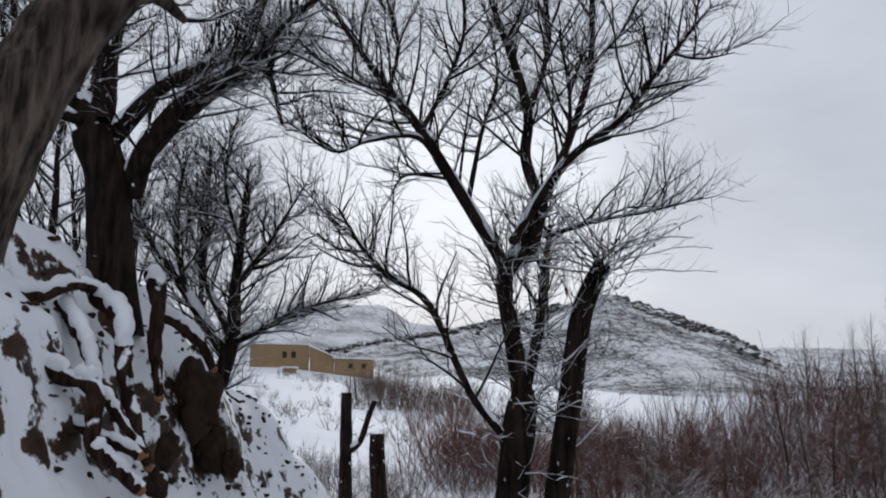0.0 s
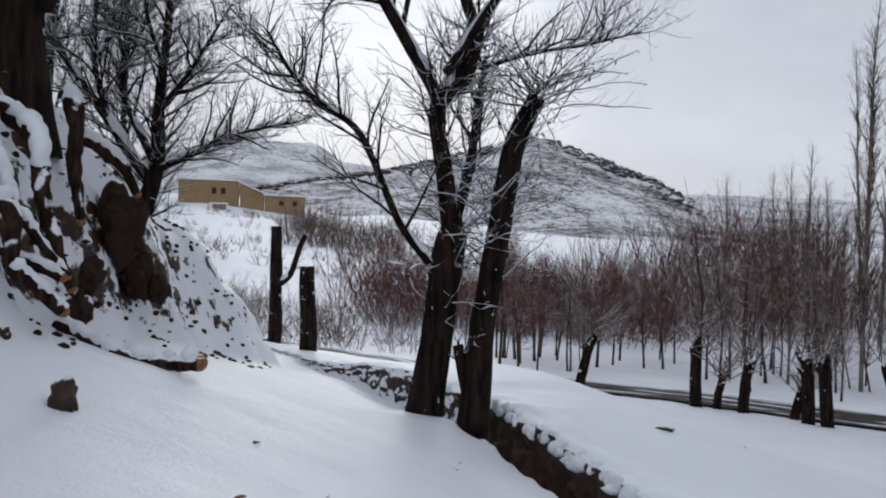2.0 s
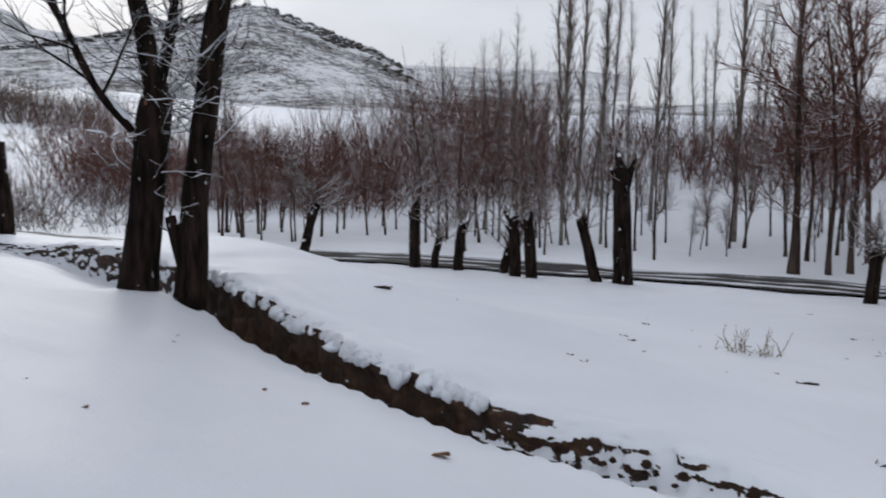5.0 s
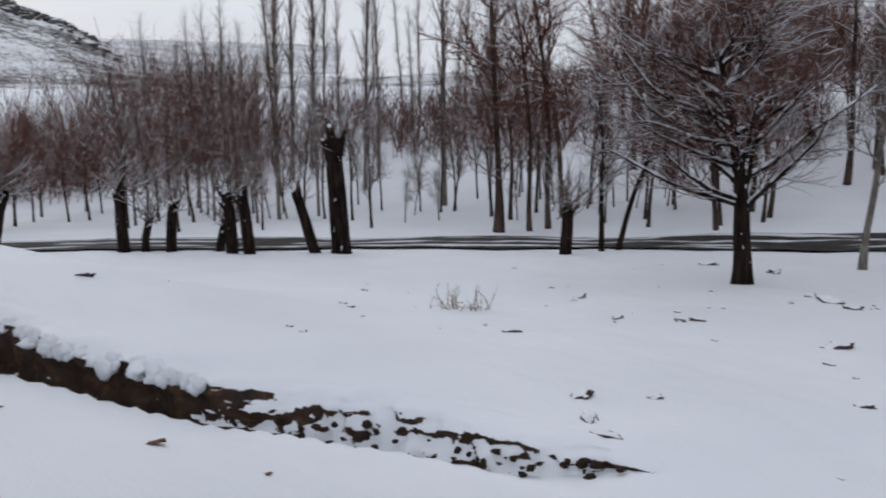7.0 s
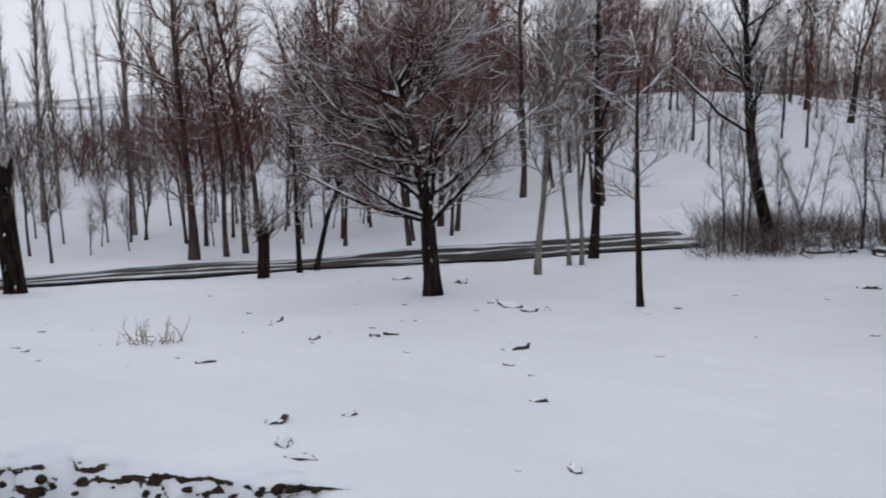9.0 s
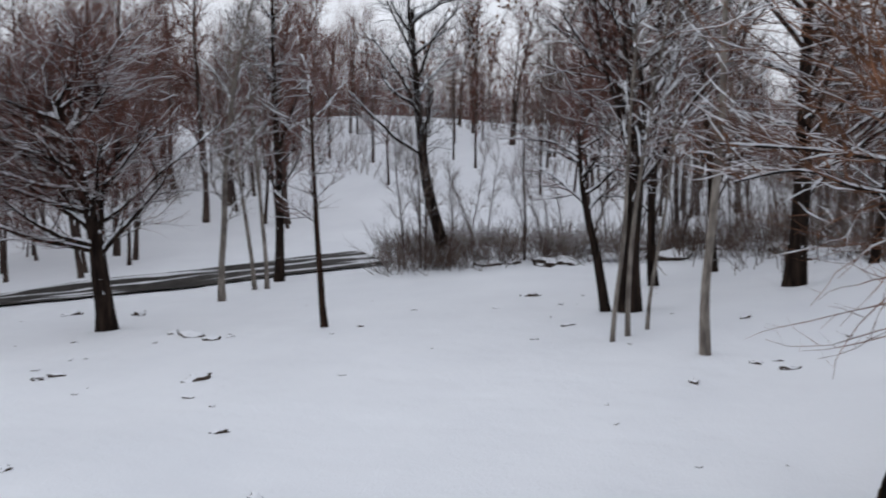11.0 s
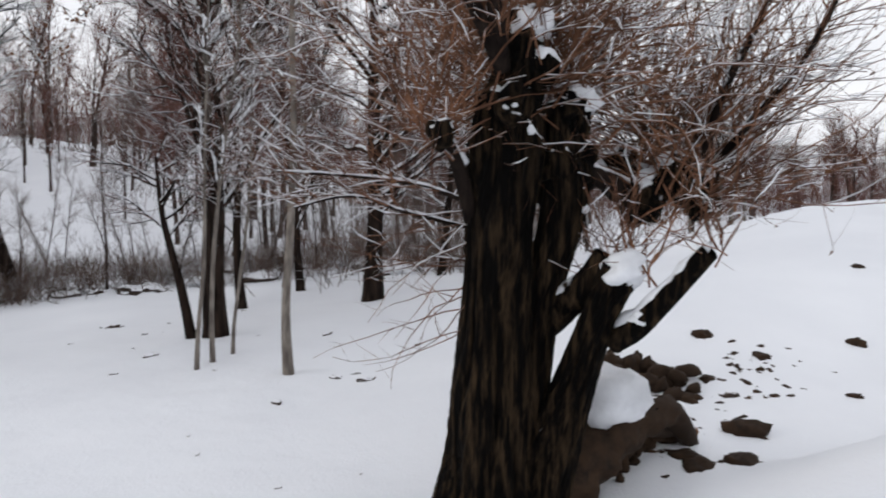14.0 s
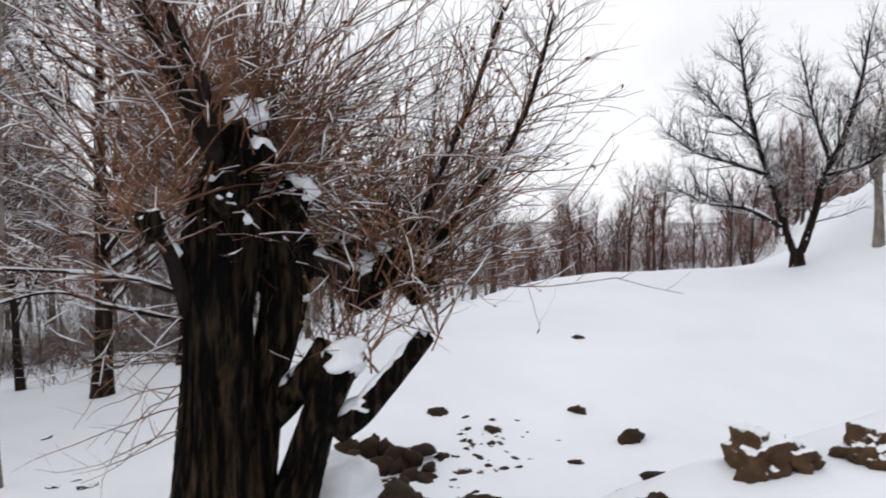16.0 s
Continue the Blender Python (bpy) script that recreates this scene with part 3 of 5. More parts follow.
# ---- the house on the slope ----
def box(bm, lo, hi, bevel=0.0):
    vs = [bm.verts.new((x, y, z)) for z in (lo[2], hi[2]) for y in (lo[1], hi[1]) for x in (lo[0], hi[0])]
    fs = [bm.faces.new([vs[i] for i in q]) for q in ((0, 2, 3, 1), (4, 5, 7, 6), (0, 1, 5, 4), (2, 6, 7, 3), (0, 4, 6, 2), (1, 3, 7, 5))]
    if bevel:
        bmesh.ops.bevel(bm, geom=list({e for f in fs for e in f.edges}), offset=bevel, segments=1, affect="EDGES")
    return vs


def one_box(lo, hi, bevel=0.0):
    bm = bmesh.new()
    box(bm, lo, hi, bevel)
    return bm


def house(at, rz, w, d, h_left, h_right, label, openings):
    ob = thing("mud_house", label, "house", "houses on the slope", at, rz)
    bm = bmesh.new()
    vs = box(bm, (0, 0, -2.5), (w, d, 1))
    for v in vs[4:]:
        v.co.z = h_left if v.co.x < w / 2 else h_right
    bmesh.ops.bevel(bm, geom=list(bm.edges), offset=0.08, segments=1, affect="EDGES")
    part("wall", bm, mud_wall, ob)
    roof = bmesh.new()
    vs = box(roof, (-0.2, -0.2, 0), (w + 0.2, d + 0.2, 1))
    for i, v in enumerate(vs):
        v.co.z = (h_left if v.co.x < w / 2 else h_right) + (0.004 if i < 4 else 0.16)
    part("roof", roof, branch_snow, ob, "flat roof under snow")
    for x, z, ww, hh in openings:
        fr = part("window", one_box((x - 0.08, -0.05, z - 0.08), (x + ww + 0.08, 0.02, z + hh + 0.08)), mud_wall, ob)
        part("pane", one_box((x, -0.08, z), (x + ww, -0.052, z + hh)), mud_dark, fr, "dark glass")
    return ob


# ---- trees ----
TWIN_A = [
    [(1.23, 7.01, -0.08, 0.175), (1.28, 6.99, 0.28, 0.140), (1.35, 6.97, 0.81, 0.125), (1.41, 6.96, 1.36, 0.125), (1.46, 6.95, 1.57, 0.110)],
    [(1.45, 6.95, 1.49, 0.090), (1.35, 6.97, 2.09, 0.065), (1.30, 6.98, 2.49, 0.065), (1.49, 6.94, 2.74, 0.075), (1.59, 6.92, 3.12, 0.060)],
    [(1.46, 7.05, 1.57, 0.050), (1.59, 7.12, 2.02, 0.040), (1.68, 7.21, 2.57, 0.030), (1.75, 7.29, 2.97, 0.020)],
    [(1.30, 6.98, 2.58, 0.049), (0.87, 6.85, 3.22, 0.045), (0.58, 6.67, 3.59, 0.037), (0.35, 6.49, 3.80, 0.029), (-0.04, 6.30, 4.27, 0.016), (-0.21, 6.20, 4.69, 0.010)],
    [(1.58, 6.92, 3.08, 0.049), (1.47, 6.95, 3.45, 0.045), (1.51, 7.04, 3.85, 0.041), (1.40, 7.16, 4.38, 0.033), (1.25, 7.29, 4.92, 0.025), (1.12, 7.42, 5.71, 0.010)],
    [(1.51, 7.04, 3.80, 0.025), (1.75, 7.29, 4.54, 0.021), (1.77, 7.49, 5.15, 0.016), (1.93, 7.66, 5.96, 0.008)],
    [(1.60, 7.02, 3.05, 0.037), (1.87, 7.06, 3.68, 0.033), (2.06, 7.11, 4.29, 0.029), (2.10, 7.10, 4.99, 0.021), (2.28, 7.15, 5.75, 0.008)],
    [(1.34, 6.87, 2.74, 0.037), (1.70, 6.58, 3.32, 0.033), (2.05, 6.27, 3.59, 0.027), (2.17, 6.13, 3.77, 0.023), (2.33, 5.96, 3.99, 0.016), (2.51, 5.67, 4.24, 0.008)],
    [(2.33, 5.96, 3.99, 0.012), (2.47, 5.80, 3.90, 0.010), (2.63, 5.61, 3.88, 0.004)],
    [(1.66, 7.11, 2.84, 0.021), (2.05, 6.90, 2.95, 0.016), (2.39, 6.69, 2.99, 0.011), (2.73, 6.45, 3.06, 0.004)],
    [(1.25, 6.89, 1.30, 0.033), (1.00, 6.83, 1.61, 0.029), (0.68, 6.67, 2.23, 0.025), (0.38, 6.59, 2.42, 0.020), (0.17, 6.40, 2.60, 0.015), (-0.00, 6.20, 2.84, 0.007)],
    [(0.21, 6.50, 2.59, 0.011), (0.01, 6.40, 2.59, 0.008), (-0.15, 6.30, 2.68, 0.004)],
    [(0.82, 6.85, 3.26, 0.025), (0.58, 6.67, 3.50, 0.020), (0.19, 6.50, 3.41, 0.016), (-0.05, 6.30, 3.27, 0.011), (-0.36, 6.09, 3.41, 0.005)],
    [(0.87, 6.85, 3.23, 0.016), (0.52, 6.98, 3.28, 0.011), (0.40, 7.09, 3.12, 0.005)],
    [(0.60, 6.67, 3.54, 0.022), (0.80, 6.75, 3.96, 0.018), (0.95, 6.83, 4.42, 0.014), (0.94, 6.94, 5.04, 0.008)],
    [(0.35, 6.49, 3.80, 0.018), (0.41, 6.59, 4.24, 0.014), (0.25, 6.60, 4.78, 0.008)],
    [(1.01, 6.93, 3.10, 0.022), (1.15, 7.21, 3.69, 0.018), (1.32, 7.38, 4.30, 0.012), (1.24, 7.50, 4.91, 0.007)],
    [(2.06, 7.11, 4.29, 0.018), (2.39, 7.11, 4.71, 0.013), (2.61, 7.14, 5.25, 0.007)],
    [(1.70, 6.58, 3.32, 0.018), (1.69, 6.38, 3.74, 0.014), (1.57, 6.20, 4.20, 0.008)],
    [(0.35, 6.49, 3.80, 0.016), (0.14, 6.20, 3.74, 0.011), (-0.25, 5.89, 3.85, 0.005)],
]
TWIN_B = [
    [(1.59, 6.87, -0.03, 0.150), (1.63, 6.87, 0.16, 0.120), (1.67, 6.85, 0.81, 0.100), (1.77, 6.83, 1.51, 0.090), (1.87, 6.80, 2.20, 0.085), (2.03, 6.76, 2.58, 0.070)],
    [(1.58, 6.88, 0.29, 0.050), (1.51, 6.89, 0.59, 0.045), (1.49, 6.90, 0.67, 0.040)],
]
BANK_TREE = [
    [(-1.55, 6.72, 1.95, 0.190), (-1.62, 6.71, 2.47, 0.170), (-1.67, 6.69, 3.05, 0.160), (-1.79, 6.66, 3.46, 0.150)],
    [(-1.77, 6.67, 3.42, 0.100), (-1.99, 6.71, 3.81, 0.085), (-2.15, 6.77, 4.22, 0.070), (-2.35, 6.81, 4.76, 0.050)],
    [(-1.74, 6.68, 3.51, 0.100), (-1.78, 6.87, 4.14, 0.085), (-1.73, 6.99, 4.61, 0.070), (-1.73, 7.09, 5.23, 0.050)],
    [(-1.52, 6.73, 3.00, 0.090), (-1.37, 6.56, 3.34, 0.075), (-1.03, 6.42, 3.71, 0.060), (-0.62, 6.27, 3.89, 0.040), (-0.43, 6.19, 4.12, 0.030), (-0.20, 6.10, 4.30, 0.020)],
    [(-1.67, 6.69, 3.39, 0.070), (-1.31, 6.47, 3.72, 0.055), (-1.03, 6.42, 3.88, 0.045), (-0.75, 6.36, 3.98, 0.030), (-0.56, 6.27, 4.36, 0.020)],
    [(-1.36, 6.66, 3.34, 0.060), (-1.15, 6.50, 3.52, 0.050), (-0.83, 6.45, 3.77, 0.040), (-0.55, 6.38, 3.87, 0.025), (-0.42, 6.39, 3.48, 0.012)],
    [(-1.85, 6.65, 3.52, 0.050), (-2.04, 6.38, 3.49, 0.035), (-2.16, 6.13, 3.17, 0.020)],
]
NEAR_TREE = [
    [(-1.71, 3.28, 0.60, 0.260), (-1.64, 3.26, 1.12, 0.220), (-1.53, 3.26, 1.57, 0.200), (-1.34, 3.23, 2.01, 0.175), (-1.15, 3.20, 2.52, 0.155), (-1.00, 3.25, 2.86, 0.140), (-0.85, 3.29, 3.10, 0.130), (-0.68, 3.33, 3.50, 0.100)],
    [(-0.91, 3.38, 3.05, 0.060), (-0.78, 3.62, 3.19, 0.040), (-0.66, 3.74, 3.13, 0.015)],
]
MID_TREE = [
    [(-1.05, 8.23, 1.26, 0.100), (-1.02, 8.24, 1.60, 0.080), (-0.91, 8.25, 2.04, 0.065), (-0.90, 8.25, 2.55, 0.050), (-0.86, 8.26, 3.06, 0.035), (-0.83, 8.26, 3.59, 0.015)],
    [(-0.96, 8.24, 1.89, 0.050), (-1.35, 8.39, 2.45, 0.040), (-1.70, 8.53, 2.93, 0.030), (-1.98, 8.68, 3.32, 0.015)],
    [(-0.91, 8.25, 2.04, 0.040), (-1.23, 8.51, 2.68, 0.030), (-1.25, 8.71, 3.24, 0.022), (-1.23, 8.71, 3.91, 0.010)],
    [(-0.89, 8.25, 2.02, 0.035), (-0.61, 8.08, 2.14, 0.030), (-0.27, 8.00, 2.31, 0.018), (0.21, 7.90, 2.43, 0.007)],
    [(-0.89, 8.25, 2.55, 0.025), (-0.63, 7.98, 2.82, 0.018), (-0.30, 7.79, 3.35, 0.008)],
    [(-1.35, 8.39, 2.45, 0.030), (-1.49, 8.47, 3.08, 0.020), (-1.46, 8.68, 3.78, 0.010)],
    [(-0.88, 8.25, 2.91, 0.020), (-1.05, 8.44, 3.46, 0.015), (-1.03, 8.54, 4.09, 0.007)],
]
WILLOW = [
    [(3.87, -1.74, -0.34, 0.235), (3.86, -1.76, 0.10, 0.180), (3.86, -1.77, 0.50, 0.155), (3.86, -1.79, 0.90, 0.142), (3.85, -1.80, 1.30, 0.140), (3.84, -1.83, 1.62, 0.130), (3.82, -1.87, 1.80, 0.100), (3.83, -1.88, 1.97, 0.055)],
    [(3.87, -1.80, -0.40, 0.160), (3.86, -1.86, 0.05, 0.120), (3.85, -1.94, 0.45, 0.090), (3.83, -1.98, 0.80, 0.085), (3.80, -2.06, 1.20, 0.100), (3.79, -2.07, 1.45, 0.095), (3.79, -2.06, 1.64, 0.060)],
    [(3.84, -1.92, -0.45, 0.200), (3.80, -1.98, -0.02, 0.130), (3.75, -2.04, 0.27, 0.095), (3.67, -2.11, 0.56, 0.080), (3.58, -2.16, 0.81, 0.075), (3.55, -2.22, 0.94, 0.060)],
    [(3.61, -2.21, 0.65, 0.060), (3.51, -2.28, 0.73, 0.050), (3.40, -2.38, 0.90, 0.045), (3.29, -2.46, 1.06, 0.035)],
    [(3.77, -1.76, 1.78, 0.035), (3.63, -1.56, 2.05, 0.030), (3.47, -1.39, 2.26, 0.025), (3.40, -1.29, 2.41, 0.012)],
    [(3.77, -1.76, 1.80, 0.030), (3.60, -1.64, 2.05, 0.028), (3.53, -1.55, 2.16, 0.024), (3.37, -1.38, 2.39, 0.010)],
    [(3.81, -2.16, 1.37, 0.050), (3.77, -2.45, 1.26, 0.050), (3.71, -2.54, 1.36, 0.045)],
    [(3.73, -2.70, 1.30, 0.020), (3.61, -2.87, 1.58, 0.017), (3.50, -3.02, 1.81, 0.014), (3.41, -3.12, 2.08, 0.011), (3.34, -3.20, 2.46, 0.008)],
    [(3.65, -2.64, 1.31, 0.020), (3.68, -2.77, 1.69, 0.020), (3.67, -2.96, 2.06, 0.015), (3.64, -3.15, 2.54, 0.008)],
    [(3.91, -2.18, 1.29, 0.050), (3.90, -2.41, 1.36, 0.040), (3.73, -2.70, 1.30, 0.030)],
    [(3.90, -1.69, 1.15, 0.040), (3.84, -1.60, 1.37, 0.030), (3.78, -1.49, 1.55, 0.022)],
    [(4.00, -1.99, 1.22, 0.060), (4.04, -2.13, 1.37, 0.060), (4.02, -2.18, 1.55, 0.050)],
    [(3.88, -1.68, 1.22, 0.012), (3.90, -1.45, 1.30, 0.010), (3.93, -1.18, 1.34, 0.008), (3.97, -0.86, 1.36, 0.004)],
    [(3.92, -1.66, 1.12, 0.010), (4.00, -1.42, 1.18, 0.009), (4.08, -1.20, 1.25, 0.007), (4.12, -0.95, 1.20, 0.004)],
    [(3.86, -1.99, 0.66, 0.070), (3.75, -2.07, 0.80, 0.075), (3.66, -2.13, 0.90, 0.065), (3.62, -2.17, 1.02, 0.045)],
]
APPLE_B = [
    [(7.76, -11.61, 0.77, 0.130), (7.77, -11.60, 1.00, 0.100), (7.76, -11.61, 1.12, 0.090)],
    [(7.80, -11.58, 1.04, 0.075), (7.92, -11.49, 1.51, 0.065), (7.96, -11.22, 2.13, 0.055), (8.02, -11.05, 2.60, 0.050), (8.08, -10.89, 3.28, 0.035), (8.08, -10.76, 3.96, 0.020)],
    [(7.72, -11.63, 1.08, 0.085), (7.64, -11.80, 1.59, 0.075), (7.58, -11.96, 2.13, 0.060), (7.45, -12.16, 2.60, 0.060), (7.27, -12.27, 3.29, 0.040), (7.16, -12.34, 4.05, 0.020)],
    [(7.96, -11.22, 2.13, 0.050), (8.13, -10.72, 2.28, 0.035), (8.34, -10.17, 2.43, 0.020), (8.49, -9.78, 2.69, 0.010)],
    [(7.89, -11.39, 1.43, 0.050), (8.01, -10.81, 1.67, 0.035), (8.23, -10.26, 1.75, 0.020), (8.37, -9.75, 1.97, 0.010)],
    [(8.02, -11.05, 2.60, 0.030), (8.19, -10.55, 2.97, 0.020), (8.34, -10.17, 3.34, 0.010)],
    [(7.58, -11.96, 2.13, 0.050), (7.05, -12.05, 2.26, 0.035), (6.55, -12.10, 2.60, 0.020)],
    [(7.52, -12.00, 2.29, 0.050), (7.87, -12.13, 3.03, 0.030), (8.16, -12.30, 3.81, 0.015)],
]

DARK = (bark_dark, bark_limb, twig_dark)


def guided_tree(name, limbs, seed, label, mats, side, twig, group="", lift=0.08, low=1):
    """A tree whose trunk and limbs follow given lines, with grown branches and twigs."""
    rng = np.random.default_rng(seed)
    base = np.array(limbs[0][0][:3])
    limbs = local(limbs, base)
    ob = thing(name, label, "tree", group, tuple(base))
    curves = [finer(b, 4) for b in limbs]
    mid, fine = [], []
    for k, c in enumerate(curves):
        if k < low:
            continue
        long_ = np.linalg.norm(np.diff(c[:, :3], axis=0), axis=1).sum()
        new_ = sprout(rng, c, max(3, int(long_ * side[0])), side[1], 0.013, (30, 65), lift)
        mid += new_
        for b in new_:
            fine += sprout(rng, b, twig[0], twig[1], 0.0045, (25, 60), lift, 4, 0.2)
        fine += sprout(rng, c, int(long_ * side[0] * 2.2), twig[1] * 1.1, 0.006, (30, 70), lift, 4, 0.2, 0.3)
    more = []
    for b in fine:
        more += sprout(rng, b, 2, twig[1] * 0.55, 0.003, (25, 60), lift, 3, 0.2)
    return build_tree(ob, limbs, mid, fine + more, *mats, rough_trunk=0.006)


guided_tree("walnut_tree", TWIN_A, 3, "tall dark bare tree with snow along its limbs", DARK, (9.0, 0.9), (9, 0.42))
twin_a = bpy.data.objects["walnut_tree"]
rng = np.random.default_rng(12)
twin_lines = local(TWIN_A[:3], TWIN_A[0][0][:3])
sp = []
for b, n, lo in ((twin_lines[0], 34, 0.5), (twin_lines[1], 40, 0.0), (twin_lines[2], 26, 0.0)):
    sp += sprout(rng, finer(b, 5), n, 0.8, 0.006, (35, 80), 0.05, 6, 0.22, lo, 1.0, 0.1)
for b in list(sp):
    sp += sprout(rng, b, 5, 0.3, 0.004, (25, 60), 0.03, 4, 0.2)
v, f = tubes(sp, 3, False)
tagged(under("crown", mesh_of("crown", v, f, [twig_dark]), twin_a), kind="stuff")
tagged(under("crown_snow", mesh_of("crown_snow", *snow_on(sp, 4, 0.9, 0.004, 6, 0.55), [branch_snow]), twin_a, "settled snow"), kind="stuff")
twin_b = guided_tree("pollarded_tree", TWIN_B, 4, "dark leaning pollarded trunk cut off at the top", DARK, (0.1, 0.2), (2, 0.2))
guided_tree("bank_tree", BANK_TREE, 5, "thick dark bare tree with heavy snow on its limbs", DARK, (13.0, 0.9), (10, 0.45))
guided_tree("old_tree", NEAR_TREE, 6, "old leaning grey trunk on the bank", (bark_grey, bark_limb, twig_dark), (1.5, 0.5), (4, 0.3))
guided_tree("small_tree", MID_TREE, 7, "dense dark bare tree below the bank", DARK, (15.0, 0.75), (9, 0.42), low=0)


def head_shoots(rng, centre, radius, count, length, r0, up=0.5, lift=0.05, wander=0.12, n=6, away=None):
    out = []
    for _ in range(count):
        d = rng.normal(0, 1, 3)
        d[2] = abs(d[2]) * 0.8 + up
        if away is not None and d @ away > 0.4:
            d = d - away * (d @ away) * 1.3
        d /= np.linalg.norm(d)
        out.append(shoot(rng, np.array(centre) + rng.normal(0, radius, 3), d, length * rng.uniform(0.55, 1.2), r0 * rng.uniform(0.6, 1.3), n, wander, lift, 0.3))
    return out


def more_twigs(rng, branches, count, length, r0=0.004, every=1, lift=0.03):
    out = []
    for b in branches[::every]:
        out += sprout(rng, b, count, length, r0, (25, 55), lift, 4, 0.18)
    return out


# shoots on the cut top of the leaning trunk
rng = np.random.default_rng(11)
top = np.array(TWIN_B[0][-1][:3]) - np.array(TWIN_B[0][0][:3])
sh = head_shoots(rng, top, 0.06, 34, 0.85, 0.007, 0.3, 0.0)
sh += sprout(rng, finer(local([TWIN_B[0]], TWIN_B[0][0][:3])[0], 5), 46, 0.75, 0.006, (35, 80), 0.06, 6, 0.22, 0.5, 1.0, 0.2)
v, f = tubes(sh + more_twigs(rng, sh, 7, 0.28), 3, False)
tagged(under("crown", mesh_of("crown", v, f, [twig_dark]), twin_b), kind="stuff")
tagged(under("crown_snow", mesh_of("crown_snow", *snow_on(sh, 4, 0.9, 0.005, 6), [branch_snow]), twin_b, "settled snow"), kind="stuff")


def leaves_on(ob, branches, rng, size, count, mat, label):
    """Dry leaves that still hang on twigs, each a small folded blade."""
    lv, lf = [], []
    for _ in range(count):
        b = branches[int(rng.integers(len(branches)))]
        p = b[int(rng.integers(1, len(b))), :3]
        a, c = rng.normal(0, 1, 3), rng.normal(0, 1, 3)
        a[2] -= 0.8
        a *= size / np.linalg.norm(a)
        c *= size * 0.45 / np.linalg.norm(c)
        q = len(lv)
        lv += [p, p + a * 0.6 + c, p + a * 1.5, p + a * 0.6 - c]
        lf.append((q, q + 1, q + 2, q + 3))
    return tagged(under("foliage", mesh_of("foliage", lv, lf, [mat], shade=False), ob, label), kind="stuff")


leaves_on(twin_b, sh, rng, 0.026, 190, dry_leaf, "dry hanging leaves")


# ---- the old willow ----
def willow():
    rng = np.random.default_rng(21)
    base = np.array(WILLOW[0][0][:3])
    limbs = local(WILLOW, base)
    ob = thing("pollard_willow", "old split pollard willow with snowy rust-brown shoots", "tree", at=tuple(base))
    names = ["trunk", "trunk", "trunk", "stub"]
    for k, b in enumerate(limbs):
        c = finer(b, 14 if k < 3 else 8)
        sides = 84 if k < 3 else 14
        v, f = tubes([c], sides)
        ang = np.tile(np.arange(sides) * 2 * math.pi / sides, len(c))
        h = np.repeat(c[:, 2], sides)
        axis = np.repeat(c[:, :3], sides, axis=0)
        twist = ang + 0.35 * np.sin(h * 2.3 + k) + 0.16 * np.sin(h * 7.1 + 2 * ang)
        furrow = np.abs(value_noise(np.cos(twist) * 4.2 + h * 0.35, np.sin(twist) * 4.2 + k, 1.0 + k)) ** 0.5
        cracks = np.abs(value_noise(np.cos(twist) * 9.5 + h * 1.1, np.sin(twist) * 9.5 - h * 0.7, 4.0 + k)) ** 0.5
        knots = value_noise(np.cos(ang) * 1.6 + h * 3.1, np.sin(ang) * 1.6 + h * 4.3, 6.0 + k)
        rid = 0.26 * (furrow - 0.5) + 0.13 * (cracks - 0.5) + (0.13 + 0.14 * smooth(1.1, 1.9, h)) * knots + rng.normal(0, 0.015, len(ang))
        if k >= 3:
            rid = rid * 0.6
        v = axis + (v - axis) * (1 + rid)[:, None]
        nm = names[k] if k < 4 else "limb"
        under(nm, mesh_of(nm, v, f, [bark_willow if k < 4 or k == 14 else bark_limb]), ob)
    behind = np.array((0.92, -0.39, 0.0))
    heads = [(0, 6, 0.12, 165, 1.6, 0.16), (0, 5, 0.10, 60, 1.3, 0.16), (1, 6, 0.10, 70, 1.2, 0.12), (2, 5, 0.07, 26, 0.6, 0.06), (6, 2, 0.10, 120, 1.0, 0.05), (9, 2, 0.10, 110, 1.05, 0.05), (10, 2, 0.07, 50, 1.2, 0.05), (11, 2, 0.08, 80, 1.2, 0.0), (3, 3, 0.04, 10, 0.45, 0.0)]
    shoots = []
    for k, i, rad, count, long_, back in heads:
        shoots += head_shoots(rng, limbs[k][i][:3] + behind * back, rad, count, long_, 0.0046, 0.35, 0.02, 0.2, 9, away=-behind)
    for k in (12, 13):
        shoots += sprout(rng, finer(limbs[k], 6), 20, 0.55, 0.004, (25, 70), 0.0, 7, 0.18)
    for k in (4, 5, 7, 8):
        shoots += sprout(rng, finer(limbs[k], 5), 44, 0.7, 0.0042, (25, 60), 0.02, 7, 0.2)
    tw = more_twigs(rng, shoots, 5, 0.34, 0.003)
    hanging = []
    for k in range(18):
        start = limbs[0][3][:3] + np.array((0.05, 0.11, rng.uniform(-0.25, 0.3)))
        hanging.append(shoot(rng, start, (rng.uniform(0.0, 0.5), rng.uniform(0.5, 1.0), rng.uniform(-0.5, 0.1)), rng.uniform(0.4, 0.85), 0.004, 8, 0.17, -0.03))
    tw += hanging + more_twigs(rng, hanging, 3, 0.22, 0.0028)
    v, f = tubes(shoots, 4, False)
    tagged(under("shoot_crown", mesh_of("shoot_crown", v, f, [twig_rust]), ob), kind="stuff")
    v, f = tubes(tw, 3, False)
    tagged(under("crown", mesh_of("crown", v, f, [twig_rust]), ob), kind="stuff")
    got = snow_on(shoots[::2] + tw[::2], 4, 0.8, 0.0033, 3, 0.5)
    tagged(under("crown_snow", mesh_of("crown_snow", *got, [branch_snow]), ob, "settled snow"), kind="stuff")
